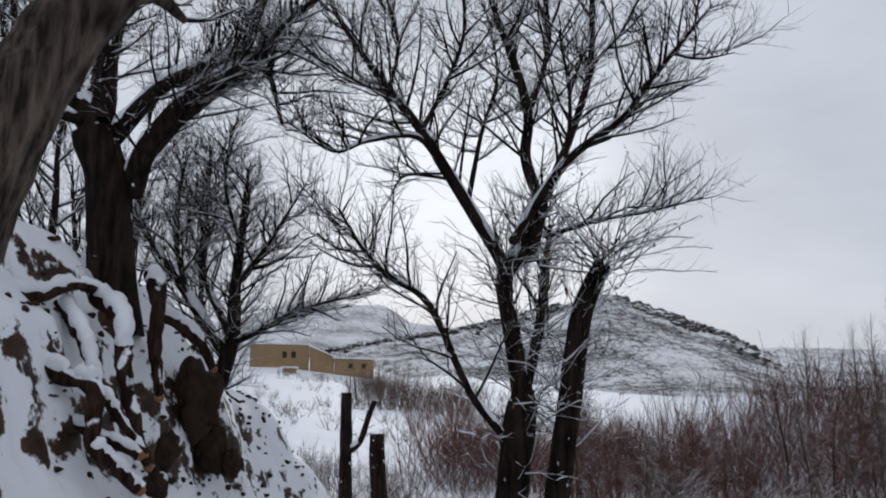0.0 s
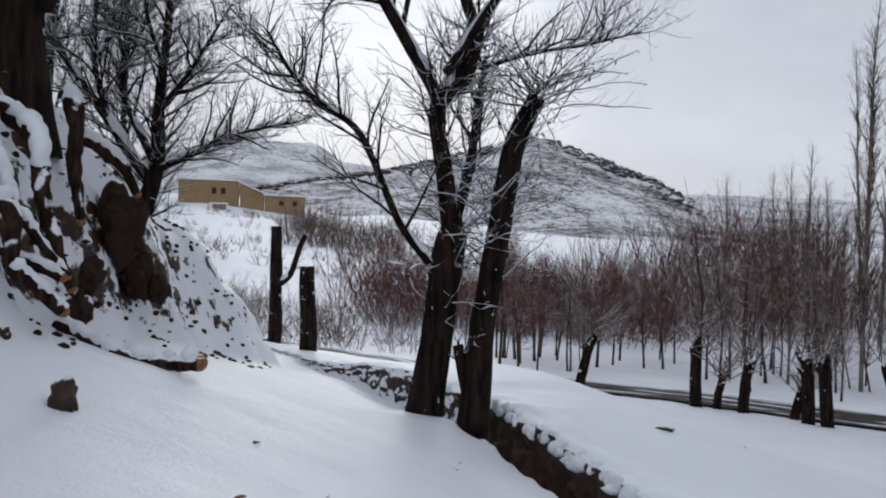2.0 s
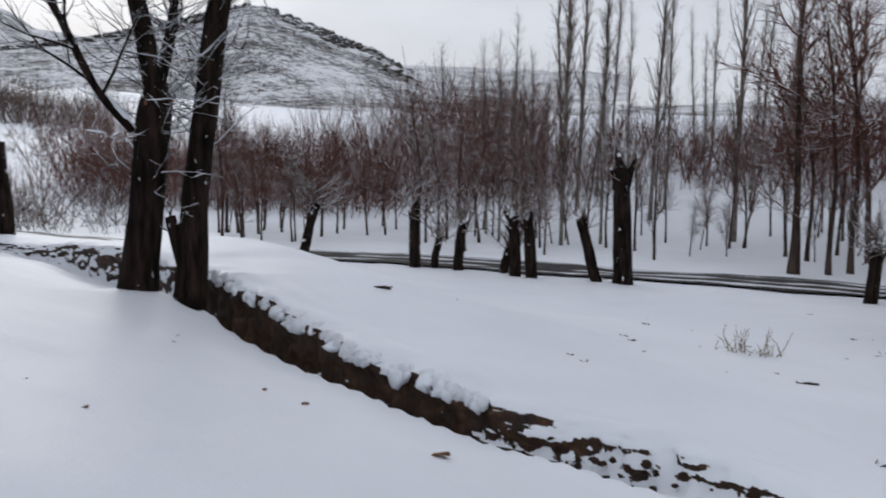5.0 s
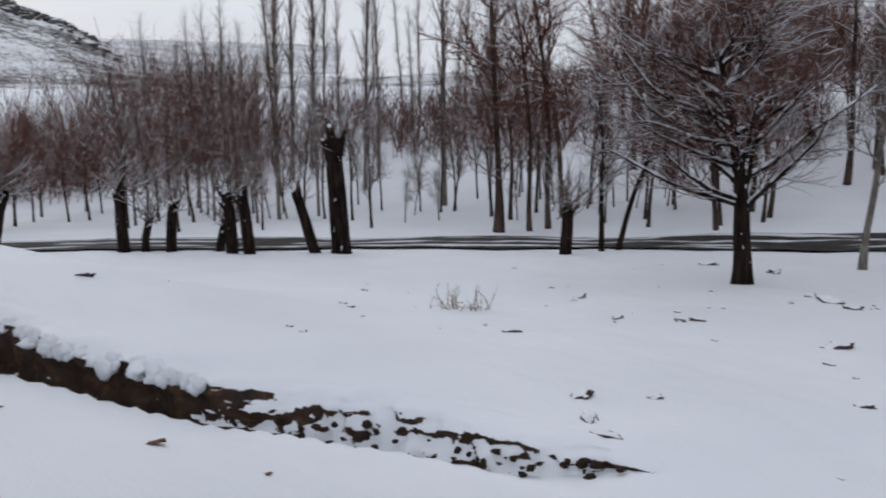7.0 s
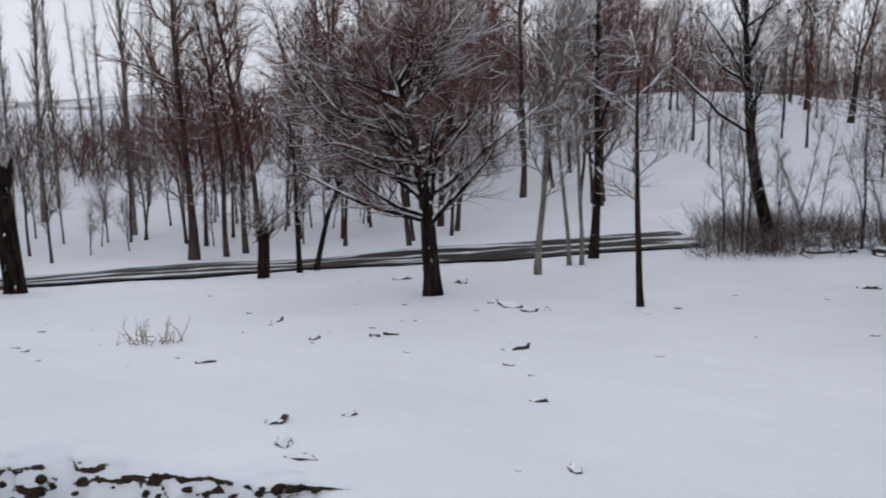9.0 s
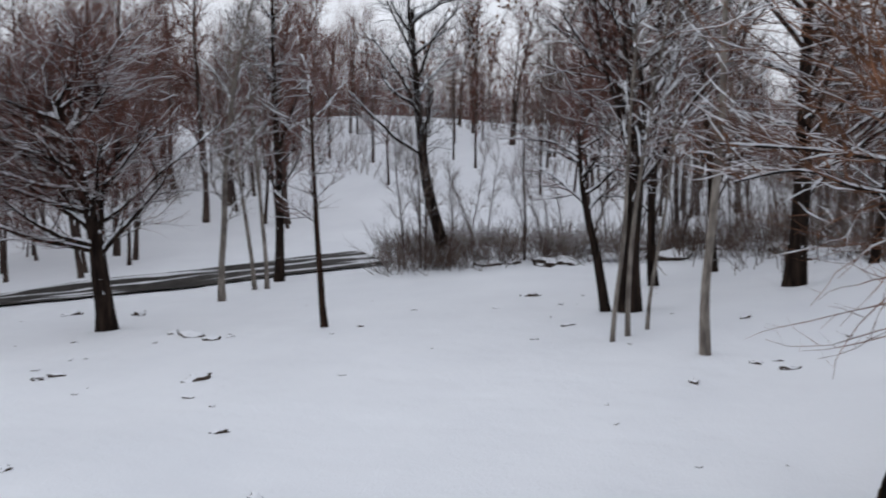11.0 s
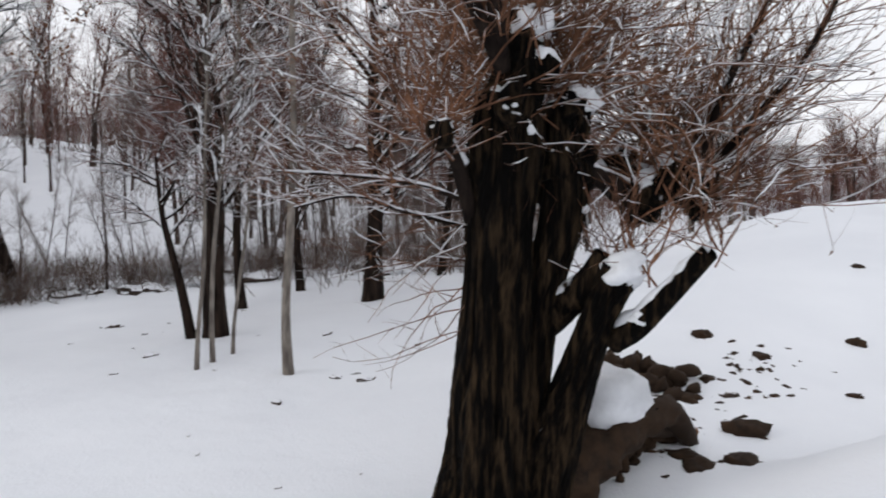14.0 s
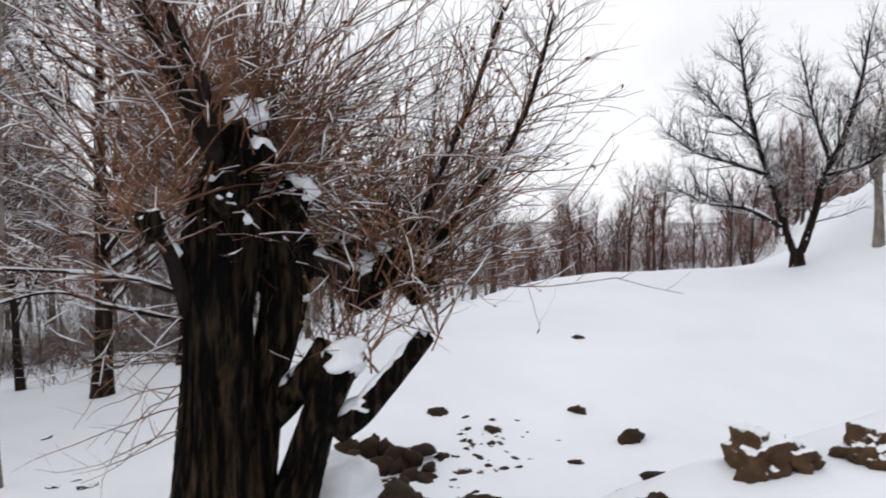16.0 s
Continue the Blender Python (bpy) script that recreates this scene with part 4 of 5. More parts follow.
    for k in (2, 3, 4, 5, 7, 8, 9, 10, 12, 13):
        got = snow_on([finer(limbs[k], 4)], 8, 0.75, 0.005, k)
        if got:
            tagged(under("limb_snow", mesh_of("limb_snow", *got, [branch_snow]), ob, "settled snow"), kind="stuff")
    leaves_on(ob, shoots, rng, 0.022, 420, dry_leaf, "dry rust-brown leaves")
    # knobbly burls where the shoots were cut back
    for k, i, s in ((0, 5, 0.12), (0, 6, 0.10), (0, 7, 0.07), (1, 5, 0.10), (1, 6, 0.09), (10, 2, 0.055), (2, 5, 0.07), (6, 2, 0.08), (9, 2, 0.08), (11, 2, 0.08), (6, 1, 0.08), (9, 1, 0.08)):
        bm = bmesh.new()
        bmesh.ops.create_icosphere(bm, subdivisions=4, radius=s)
        for vv in bm.verts:
            vv.co *= 1 + 0.9 * noise.noise(vv.co * 8 + Vector((k, i, 5))) + 0.45 * noise.noise(vv.co * 26 + Vector((i, k, 1)))
            vv.co.z *= 1.25
            vv.co += Vector(limbs[k][i][:3]) - Vector((0, 0, 0.02))
        for fc in bm.faces:
            fc.smooth = True
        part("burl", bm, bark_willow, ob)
    # snow caught on the heads and in the forks
    for k, i, s, off in ((0, 7, 0.085, (0.0, -0.04, 0.0)), (0, 6, 0.06, (-0.05, -0.07, 0.03)), (1, 6, 0.075, (-0.04, -0.04, 0.03)), (2, 5, 0.09, (-0.02, 0.0, 0.02)), (3, 1, 0.05, (0, 0, 0.03)), (6, 2, 0.06, (0, 0, 0.04)), (9, 2, 0.06, (0, 0, 0.04)), (11, 2, 0.07, (0, 0, 0.04)), (6, 1, 0.06, (0, 0, 0.05)), (10, 1, 0.04, (0, 0, 0.05)), (0, 5, 0.03, (-0.11, 0.02, 0.02)), (0, 5, 0.025, (-0.12, -0.04, -0.08)), (1, 4, 0.03, (-0.06, -0.06, 0.0))):
        bm = bmesh.new()
        bmesh.ops.create_icosphere(bm, subdivisions=3, radius=s)
        c = limbs[k][i][:3]
        for vv in bm.verts:
            vv.co *= 1 + 0.7 * noise.noise(vv.co * 10 + Vector((k, i, 0))) + 0.35 * noise.noise(vv.co * 27 + Vector((i, k, 3)))
            vv.co.z *= 0.8
            vv.co += Vector(c) + Vector(off)
        for fc in bm.faces:
            fc.smooth = True
        part("snow_cap", bm, branch_snow, ob)
    return ob


willow()


# ---- grown trees ----
def crown_tree(name, label, at, seed, h, r, first, limbs, long_, mats, spread=(45, 75), lift=0.05, side=9, twig=5, twig_len=0.35, lean=(0, 0), group="", category="tree", split=True, tr=0.0045):
    """A single trunk to the height first, then limbs that spread from it."""
    rng = np.random.default_rng(seed)
    ob = thing(name, label, category, group, at)
    trunk = shoot(rng, (0, 0, -0.15), (lean[0], lean[1], 1), h, r, 8, 0.05, 0.05, 0.25)
    trunk[0, 3] *= 1.35
    c = finer(trunk, 3)
    big = sprout(rng, c, limbs, long_, r * (0.27 if split else 0.38), spread, lift, 7, 0.13, first / h, 1.0, 0.55)
    mid, fine = [], []
    for b in big:
        m = sprout(rng, b, side, long_ * 0.42, 0.008 if split else 0.014, (30, 60), lift, 5 if split else 4, 0.16)
        mid += m
        fine += sprout(rng, b, side, twig_len, tr, (30, 60), lift, 4 if split else 3)
        for q in m:
            fine += sprout(rng, q, twig, twig_len, tr, (25, 55), lift, 4 if split else 3)
    if split:
        return build_tree(ob, [trunk] + big, mid, fine, *mats)
    return build_tree(ob, [trunk], big + mid, fine, *mats, snow=False)


def spot(x, y, sink=0.05):
    return (x, y, gz(x, y) - sink)


RED = (bark_dark, bark_limb, twig_red)
GREY = (bark_dark, bark_limb, twig_grey)
BROWN = (bark_brown, bark_brown, twig_red)
PALE = (bark_pale, bark_pale, twig_grey)

crown_tree("orchard_tree", "dark orchard tree with wide snowy branches", spot(9.65, 4.56), 31, 2.7, 0.12, 0.95, 32, 2.3, RED, (30, 80), 0.05, 15, 10, 0.45)
crown_tree("young_tree", "slim young bare tree in the field", spot(9.11, 1.97), 32, 2.6, 0.04, 1.1, 12, 0.9, BROWN, (30, 55), 0.06, 6, 4, 0.3, (-0.08, 0.04))
crown_tree("pale_tree", "slim pale tree beside the road", spot(12.05, 4.11), 33, 4.4, 0.05, 1.2, 16, 1.0, PALE, (25, 50), 0.08, 7, 5, 0.35)
crown_tree("dark_tree", "dark slim tree near the road", spot(14.16, 3.92), 34, 4.6, 0.08, 1.4, 14, 1.6, RED, (30, 60), 0.06, 9, 6, 0.4)
crown_tree("slim_tree", "thin grey tree near the road", spot(13.17, 3.99), 35, 4.0, 0.035, 1.4, 12, 1.0, PALE, (25, 50), 0.07, 7, 5, 0.35)
crown_tree("slim_tree", "thin grey tree near the road", spot(13.24, 3.83), 36, 4.3, 0.035, 1.6, 12, 1.0, PALE, (25, 50), 0.07, 7, 5, 0.35)
crown_tree("hedge_tree", "leaning dark tree in the hedge with brown leaves", spot(15.2, 1.28), 37, 4.4, 0.12, 1.7, 16, 2.0, DARK, (30, 70), 0.03, 9, 6, 0.4, (-0.12, 0.25))
hedge = bpy.data.objects["hedge_tree"]
rng = np.random.default_rng(8)
spray = head_shoots(rng, (-0.35, -0.3, 3.6), 0.2, 26, 0.9, 0.008, 0.2) + head_shoots(rng, (-0.2, -1.0, 4.3), 0.12, 16, 0.5, 0.008, 0.2)
v, f = tubes(spray, 3, False)
tagged(under("crown", mesh_of("crown", v, f, [twig_dark]), hedge), kind="stuff")
leaves_on(hedge, spray, rng, 0.055, 150, dry_leaf, "clumps of dry brown leaves")
crown_tree("forked_tree", "dark leaning stem beside a taller trunk", spot(9.34, -0.87), 38, 2.0, 0.06, 1.2, 9, 1.5, RED, (40, 75), 0.0, 8, 6, 0.4, (0.0, 0.16))
crown_tree("tall_tree", "tall dark tree with upswept bare branches", spot(9.28, -1.07), 39, 5.2, 0.11, 1.2, 40, 2.4, (bark_dark, bark_limb, twig_red), (18, 60), 0.07, 13, 9, 0.42)
for q, (x, y, r, h) in enumerate(((7.68, -0.76, 0.02, 3.6), (7.91, -0.92, 0.022, 3.9), (8.14, -1.1, 0.018, 3.0), (7.09, -1.42, 0.038, 4.6))):
    crown_tree("pale_sapling" if q < 3 else "birch", "thin pale upright sapling" if q < 3 else "pale upright trunk with grey bark", spot(x, y), 40 + q, h, r, 1.3, 12, 0.7, PALE, (20, 45), 0.08, 5, 4, 0.3, group="pale saplings" if q < 3 else "")
crown_tree("dark_tree", "reddish dark tree behind the old willow", spot(10.37, -2.94), 45, 4.6, 0.115, 1.1, 26, 2.6, RED, (35, 80), 0.03, 13, 8, 0.45)
for q, (x, y, h) in enumerate(((11.5, -1.6, 4.4), (13.0, -2.6, 4.6), (12.2, -4.4, 4.2), (11.0, -5.2, 3.8))):
    crown_tree("grove_tree", "bare red-brown tree at the edge of the grove", spot(x, y), 140 + q, h, 0.06, 1.0, 20, 2.0, RED, (25, 65), 0.05, 9, 6, 0.45, group="trees at the grove's edge")
crown_tree("slim_tree", "slim pale tree beside the apple tree", spot(7.02, -12.34), 148, 4.2, 0.07, 1.0, 14, 1.4, PALE, (25, 55), 0.07, 7, 5, 0.4)
guided_tree("apple_tree", [[(x, y, z, r * (1 if k == 0 else 0.72)) for x, y, z, r in b] for k, b in enumerate(APPLE_B)], 47, "spreading bare apple tree forked low on the slope", DARK, (11.0, 0.8), (9, 0.45), lift=0.05)


# ---- pollards along the road ----
def pollard(at, seed, h, r, lean=(0, 0), bush=30, label="short dark pollard trunk with snowy stubs"):
    rng = np.random.default_rng(seed)
    ob = thing("pollard", label, "tree", "pollards along the road", at)
    trunk = shoot(rng, (0, 0, -0.2), (lean[0], lean[1], 1), h + 0.2, r, 6, 0.05, 0.03, 0.8)
    trunk[0, 3] *= 1.3
    stubs = sprout(rng, finer(trunk, 2), 4, h * 0.25, r * 0.7, (25, 60), 0.15, 4, 0.1, 0.7, 1.0, 0)
    sh = head_shoots(rng, trunk[-1, :3], r, bush, 0.75, 0.008, 0.35)
    build_tree(ob, [trunk] + stubs, sh, more_twigs(rng, sh, 5, 0.3, 0.005), bark_dark, twig_grey, twig_grey, rough_trunk=0.01)
    return ob


POLLARDS = ((6.53, 12.91, 1.0, .1), (6.8, 12.77, .6, .07), (7.03, 12.41, .8, .09), (7.51, 11.92, .55, .08), (7.53, 11.53, .95, .1), (7.72, 11.35, .95, .1), (10.93, 7.97, .8, .1), (5.3, 14.9, 1.0, .09))
for q, (x, y, h, r) in enumerate(POLLARDS):
    pollard(spot(x, y), 60 + q, h, r, (0.35, 0.1) if q in (3, 7) else (0.03, 0), 46 if q in (6, 7) else 22)
pollard(spot(8.67, 10.39), 70, 1.75, 0.15, (-0.03, 0), 10, "tall thick dark pollard trunk with snowy stubs")
pollard(spot(8.45, 10.6), 71, 1.0, 0.09, (-0.3, 0.1), 12)
crown_tree("slim_tree", "thin leaning tree beside the road", spot(11.72, 7.84), 72, 2.6, 0.05, 0.9, 10, 1.2, RED, (30, 60), 0.05, 7, 5, 0.35)
crown_tree("slim_tree", "thin leaning tree beside the road", spot(12.01, 7.79), 73, 2.8, 0.05, 1.0, 10, 1.2, RED, (30, 60), 0.05, 7, 5, 0.35, (0.25, -0.2))


# ---- woods behind the road: some kinds of tree, repeated ----
FAR_RED, FAR_GREY = (bark_far, twig_red, twig_red), (bark_far, twig_grey, twig_grey)


def kind_poplar(seed, h, r):
    rng = np.random.default_rng(seed)
    ob = thing("poplar", "tall thin upright poplar, bare in winter", "tree", "poplars behind the road")
    trunk = shoot(rng, (0, 0, -0.2), (0, 0, 1), h, r, 9, 0.02, 0.03, 0.12)
    big = sprout(rng, finer(trunk, 3), 70, h * 0.13, r * 0.3, (10, 26), 0.06, 5, 0.07, 0.15, 0.98, 0.5)
    fine = more_twigs(rng, big, 4, 0.5, 0.007, 1, 0.06)
    return build_tree(ob, [trunk], big, fine, bark_pale, twig_grey, twig_grey, snow=False)


def kind_thin(seed, h, r, mats, n=12, ln=1.3, nm="thin_tree", lab="thin dark bare tree behind the road", side=6, twig=4, tl=0.5, tr=0.011, spread=(18, 45)):
    return crown_tree(nm, lab, (0, 0, 0), seed, h, r, h * 0.3, n, ln, mats, spread, 0.07, side, twig, tl, group="trees behind the road", split=False, tr=tr)


def scatter(kinds, places, seed, smin=0.8, smax=1.2):
    rng = np.random.default_rng(seed)
    used = set()
    for x, y in places:
        k = int(rng.integers(len(kinds)))
        s = float(rng.uniform(smin, smax))
        m = pose(*spot(x, y, 0.05), 0, 0, float(rng.uniform(0, 360))) @ Matrix.Diagonal((s, s, s, 1))
        if k not in used:
            used.add(k)
            kinds[k].matrix_basis = m
        else:
            base = kinds[k].matrix_basis.copy()
            kinds[k].matrix_basis = Matrix.Identity(4)
            copy_thing(kinds[k], m)
            kinds[k].matrix_basis = base
    for k, ob in enumerate(kinds):
        if k not in used:
            for c in list(ob.children_recursive):
                bpy.data.objects.remove(c)
            bpy.data.objects.remove(ob)


def polar(az, r):
    return r * math.sin(radians(az)), r * math.cos(radians(az))


rng = np.random.default_rng(5)
poplars = [kind_poplar(80 + k, 6.0 + k, 0.04 + 0.006 * k) for k in range(4)]
scatter(poplars, [polar(a + rng.uniform(-0.8, 0.8), rng.uniform(22, 37)) for a in (35.2, 36, 37.5, 38.5, 39.5, 41, 42, 43, 44.5, 46, 47, 48.5, 50.5, 53, 32.3, 35.6, 38, 40.2, 41.6, 45.2, 47.6, 49.6)], 1, 0.6, 1.25)
scatter([kind_poplar(180 + k, 4.2 + 0.8 * k, 0.035) for k in range(2)], [polar(a, rng.uniform(22, 34)) for a in (28.5, 29.6, 30.5, 31.2, 32, 32.6, 33.4, 34, 34.6)], 13, 0.7, 1.1)
thin_kinds = [kind_thin(90 + k, 2.0 + 0.3 * k, 0.026 + 0.004 * k, FAR_GREY if k % 2 else FAR_RED, 10, 0.9) for k in range(6)]
scatter(thin_kinds, [polar(rng.uniform(28, 62), rng.uniform(19, 25)) for _ in range(62)] + [polar(rng.uniform(12, 28), rng.uniform(18, 24)) for _ in range(14)], 2, 0.45, 1.0)
red_kinds = [kind_thin(100 + k, 3.2 + 0.5 * k, 0.036 + 0.008 * k, FAR_RED, 17, 1.7, "red_tree", "bare tree with a dense red-brown crown", 6, 4, 0.6, 0.012, (25, 60)) for k in range(4)]
scatter(red_kinds, [polar(rng.uniform(55, 76), rng.uniform(21, 34)) for _ in range(42)] + [polar(rng.uniform(76, 84), rng.uniform(27, 36)) for _ in range(7)] + [polar(rng.uniform(49, 66), rng.uniform(17.5, 21)) for _ in range(14)] + [polar(rng.uniform(92, 101), rng.uniform(18, 28)) for _ in range(9)] + [polar(rng.uniform(84, 100), rng.uniform(28, 38)) for _ in range(12)] + [polar(rng.uniform(60, 82), rng.uniform(26, 40)) for _ in range(18)], 3, 0.85, 1.4)
low_kinds = [kind_thin(105 + k, 2.2 + 0.3 * k, 0.04, FAR_RED, 16, 1.2, "red_tree", "low bare tree with a dense red-brown crown", 8, 6, 0.45, 0.008, (25, 65)) for k in range(3)]
scatter(low_kinds, [polar(rng.uniform(14, 34), rng.uniform(20, 27)) for _ in range(24)], 7, 0.75, 1.1)
scatter([kind_thin(110 + k, 3.2 + 0.5 * k, 0.04 + 0.008 * k, FAR_GREY if k != 1 else FAR_RED, 15, 1.5, "grove_tree", "bare grey tree in the grove behind the field", 7, 4, 0.5, 0.011, (20, 55)) for k in range(4)],
        [polar(rng.uniform(98, 120), rng.uniform(15.5, 30)) for _ in range(36)] + [polar(rng.uniform(85, 98), rng.uniform(24, 34)) for _ in range(9)], 4, 0.7, 1.15)
scatter([kind_thin(120 + k, 2.6 + 0.6 * k, 0.06, FAR_RED if k else FAR_GREY, 14, 1.5, "far_tree", "bare tree beyond the crest of the slope", 5, 3, 0.6, 0.02, (20, 50)) for k in range(3)],
        [polar(rng.uniform(116, 152), rng.uniform(34, 52)) for _ in range(60)], 6, 0.95, 1.4)
scatter([kind_poplar(84 + k, 8.5 + k, 0.06) for k in range(2)], [polar(a, 36 + 1.5 * (k % 3)) for k, a in enumerate((124.6, 125.6, 126.2, 127.0, 127.7))], 12, 0.95, 1.15)
scatter([kind_thin(125 + k, 2.2 + 0.4 * k, 0.022, FAR_GREY, 10, 0.7, "hedge_sapling", "thin grey sapling standing in the hedge", 5, 4, 0.35, 0.007, (15, 45)) for k in range(3)],
        [polar(rng.uniform(82, 112), rng.uniform(15, 18.5)) for _ in range(38)], 8, 0.55, 1.1)
# dense bare trees on top of the bank
for k, (az, dist) in enumerate(((-22, 9.5), (-17, 11), (-12.5, 10.5), (-26, 8.2), (-8.5, 12.5), (-30, 10.5), (-24.5, 12), (-19.5, 8.8), (-14.5, 13))):
    crown_tree("orchard_tree", "dark bare tree on top of the bank", spot(*polar(az, dist)), 130 + k, 2.8, 0.07, 0.5, 18, 1.6, DARK, (30, 65), 0.06, 7, 5, 0.4, group="trees on the bank")


# ---- thickets: more stems than one could count ----
def thicket(name, label, places, seed, h, stems, mat, r0=0.012, splay=0.28):
    rng = np.random.default_rng(seed)
    kinds = []
    for k in range(5):
        br = []
        for _ in range(stems):
            d = np.array((rng.normal(0, splay), rng.normal(0, splay), 1.0))
            br.append(shoot(rng, (rng.normal(0, 0.25), rng.normal(0, 0.25), -0.1), d, rng.uniform(0.5, 1.1), 0.75 * r0 / h, 5, 0.13, 0.05))
        for q in list(br):
            br += sprout(rng, q, 6, 0.36, r0 * 0.38 / h, (20, 60), 0.05, 3, 0.2, 0.25)
        kinds.append(tubes(br, 3, False))
    vs, fs, base = [], [], 0
    for x, y, s in places:
        v, f = kinds[int(rng.integers(5))]
        a = rng.uniform(0, 2 * math.pi)
        rot = np.array(((math.cos(a), -math.sin(a), 0), (math.sin(a), math.cos(a), 0), (0, 0, 1)))
        vs.append(v @ rot.T * (h * s) + np.array((x, y, gz(x, y))))
        fs.append(f + base)
        base += len(v)
    ob = new(name, mesh_of(name, np.concatenate(vs), np.concatenate(fs), [mat]))
    return tagged(ob, label, "shrubs", kind="stuff")


def band(n, a0, a1, r0, r1, s0=0.7, s1=1.2):
    return [(*polar(rng.uniform(a0, a1), rng.uniform(r0, r1)), rng.uniform(s0, s1)) for _ in range(n)]


thicket("thicket", "red-brown leafless thicket beyond the snowy field", band(330, 6, 34, 30, 41), 1, 3.0, 8, twig_red, 0.022, 0.42)
thicket("thicket", "red-brown leafless thicket behind the poplars", band(150, 31, 58, 29, 36), 2, 1.8, 9, twig_red, 0.022, 0.42)
thicket("thicket", "grey-brown saplings below the house", band(70, -3, 9, 19, 32, 0.5, 1.0), 3, 1.5, 11, twig_grey, 0.014, 0.6)
thicket("thicket", "snowy grey brushwood hedge along the field", band(210, 81, 113, 14.6, 17.4, 0.4, 1.15), 4, 0.8, 16, twig_grey, 0.010, 0.8)
thicket("thicket", "low grey orchard on the far slope", band(60, 2, 9, 62, 90, 0.6, 1.2), 5, 3.0, 14, twig_grey, 0.03)
thicket("thicket", "red-brown thicket beyond the crest", band(300, 112, 153, 40, 58, 0.6, 1.2), 6, 3.2, 9, twig_red, 0.024, 0.42)
thicket("thicket", "grey-brown undergrowth in the grove", band(110, 62, 118, 26, 36), 7, 1.3, 14, twig_grey, 0.014)
thicket("thicket", "dark red-brown thicket on the terrace above the slope", band(300, 60, 118, 40, 52, 0.6, 1.2), 8, 4.6, 9, twig_red, 0.026)
thicket("thicket", "dark reddish undergrowth behind the old willow", band(46, 100, 119, 13, 20, 0.5, 1.1), 10, 2.2, 10, twig_grey, 0.011, 0.45)

thicket("thicket", "low snowy shrubs dotted over the far slope", band(150, -9, 11, 38, 100, 0.5, 1.3), 9, 0.9, 9, twig_grey, 0.02, 0.7)

# ---- house ----
house((*polar(-5.2, 105), 3.3), 2, 6.6, 6, 3.4, 3.4, "long mud-plastered house on the snowy slope", ((3.6, 1.9, 0.5, 0.7), (4.6, 1.9, 0.5, 0.7)))
house((*polar(-1.55, 104.8), 3.1), 0, 2.7, 5.6, 3.5, 2.2, "sloping mud-plastered wing of the house", ())
house((*polar(-0.05, 104.5), 2.9), -2, 4.5, 5, 2.3, 2.2, "flat-roofed mud-plastered annexe with small windows", ((1.6, 1.2, 0.5, 0.5), (3.1, 1.2, 0.5, 0.5)))
house((*polar(-3.2, 98), 2.2), 0, 1.4, 1.5, 1.7, 1.7, "small mud-plastered shed below the house", ((0.4, 0.3, 0.5, 0.9),))


# ---- posts, roots, stones on the near bank ----
def post(at, seed, h, r, branch, label):
    rng = np.random.default_rng(seed)
    ob = thing("dead_tree", label, "tree", at=at)
    trunk = shoot(rng, (0, 0, -0.2), (0.02, 0, 1), h, r, 7, 0.02, 0.0, 0.8)
    limbs = [trunk] + ([np.array(((0.0, 0, h * 0.45, r * 0.5), (0.25, 0, h * 0.55, r * 0.45), (0.4, 0, h * 0.75, r * 0.4), (0.5, 0, h * 0.85, r * 0.4)))] if branch else [])
    sh = []
    for b in limbs:
        sh += sprout(rng, finer(b, 3), 12, 0.3, 0.008, (30, 80), 0.05, 4, 0.2, 0.3)
    return build_tree(ob, limbs, sh, more_twigs(rng, sh, 3, 0.15), bark_dark, twig_dark, twig_dark, rough_trunk=0.01)


post(spot(0.22, 16.3), 1, 2.3, 0.12, True, "dead dark trunk with one snowy side branch")
post(spot(0.66, 13.2), 2, 1.45, 0.13, False, "short dead trunk with peeling brown bark")
post(spot(*polar(-4.4, 16.5)), 3, 1.5, 0.07, False, "thin dead trunk leaning at the foot of the slope")
post(spot(*polar(-5.0, 16.0)), 4, 1.2, 0.06, True, "thin dead trunk leaning at the foot of the slope")


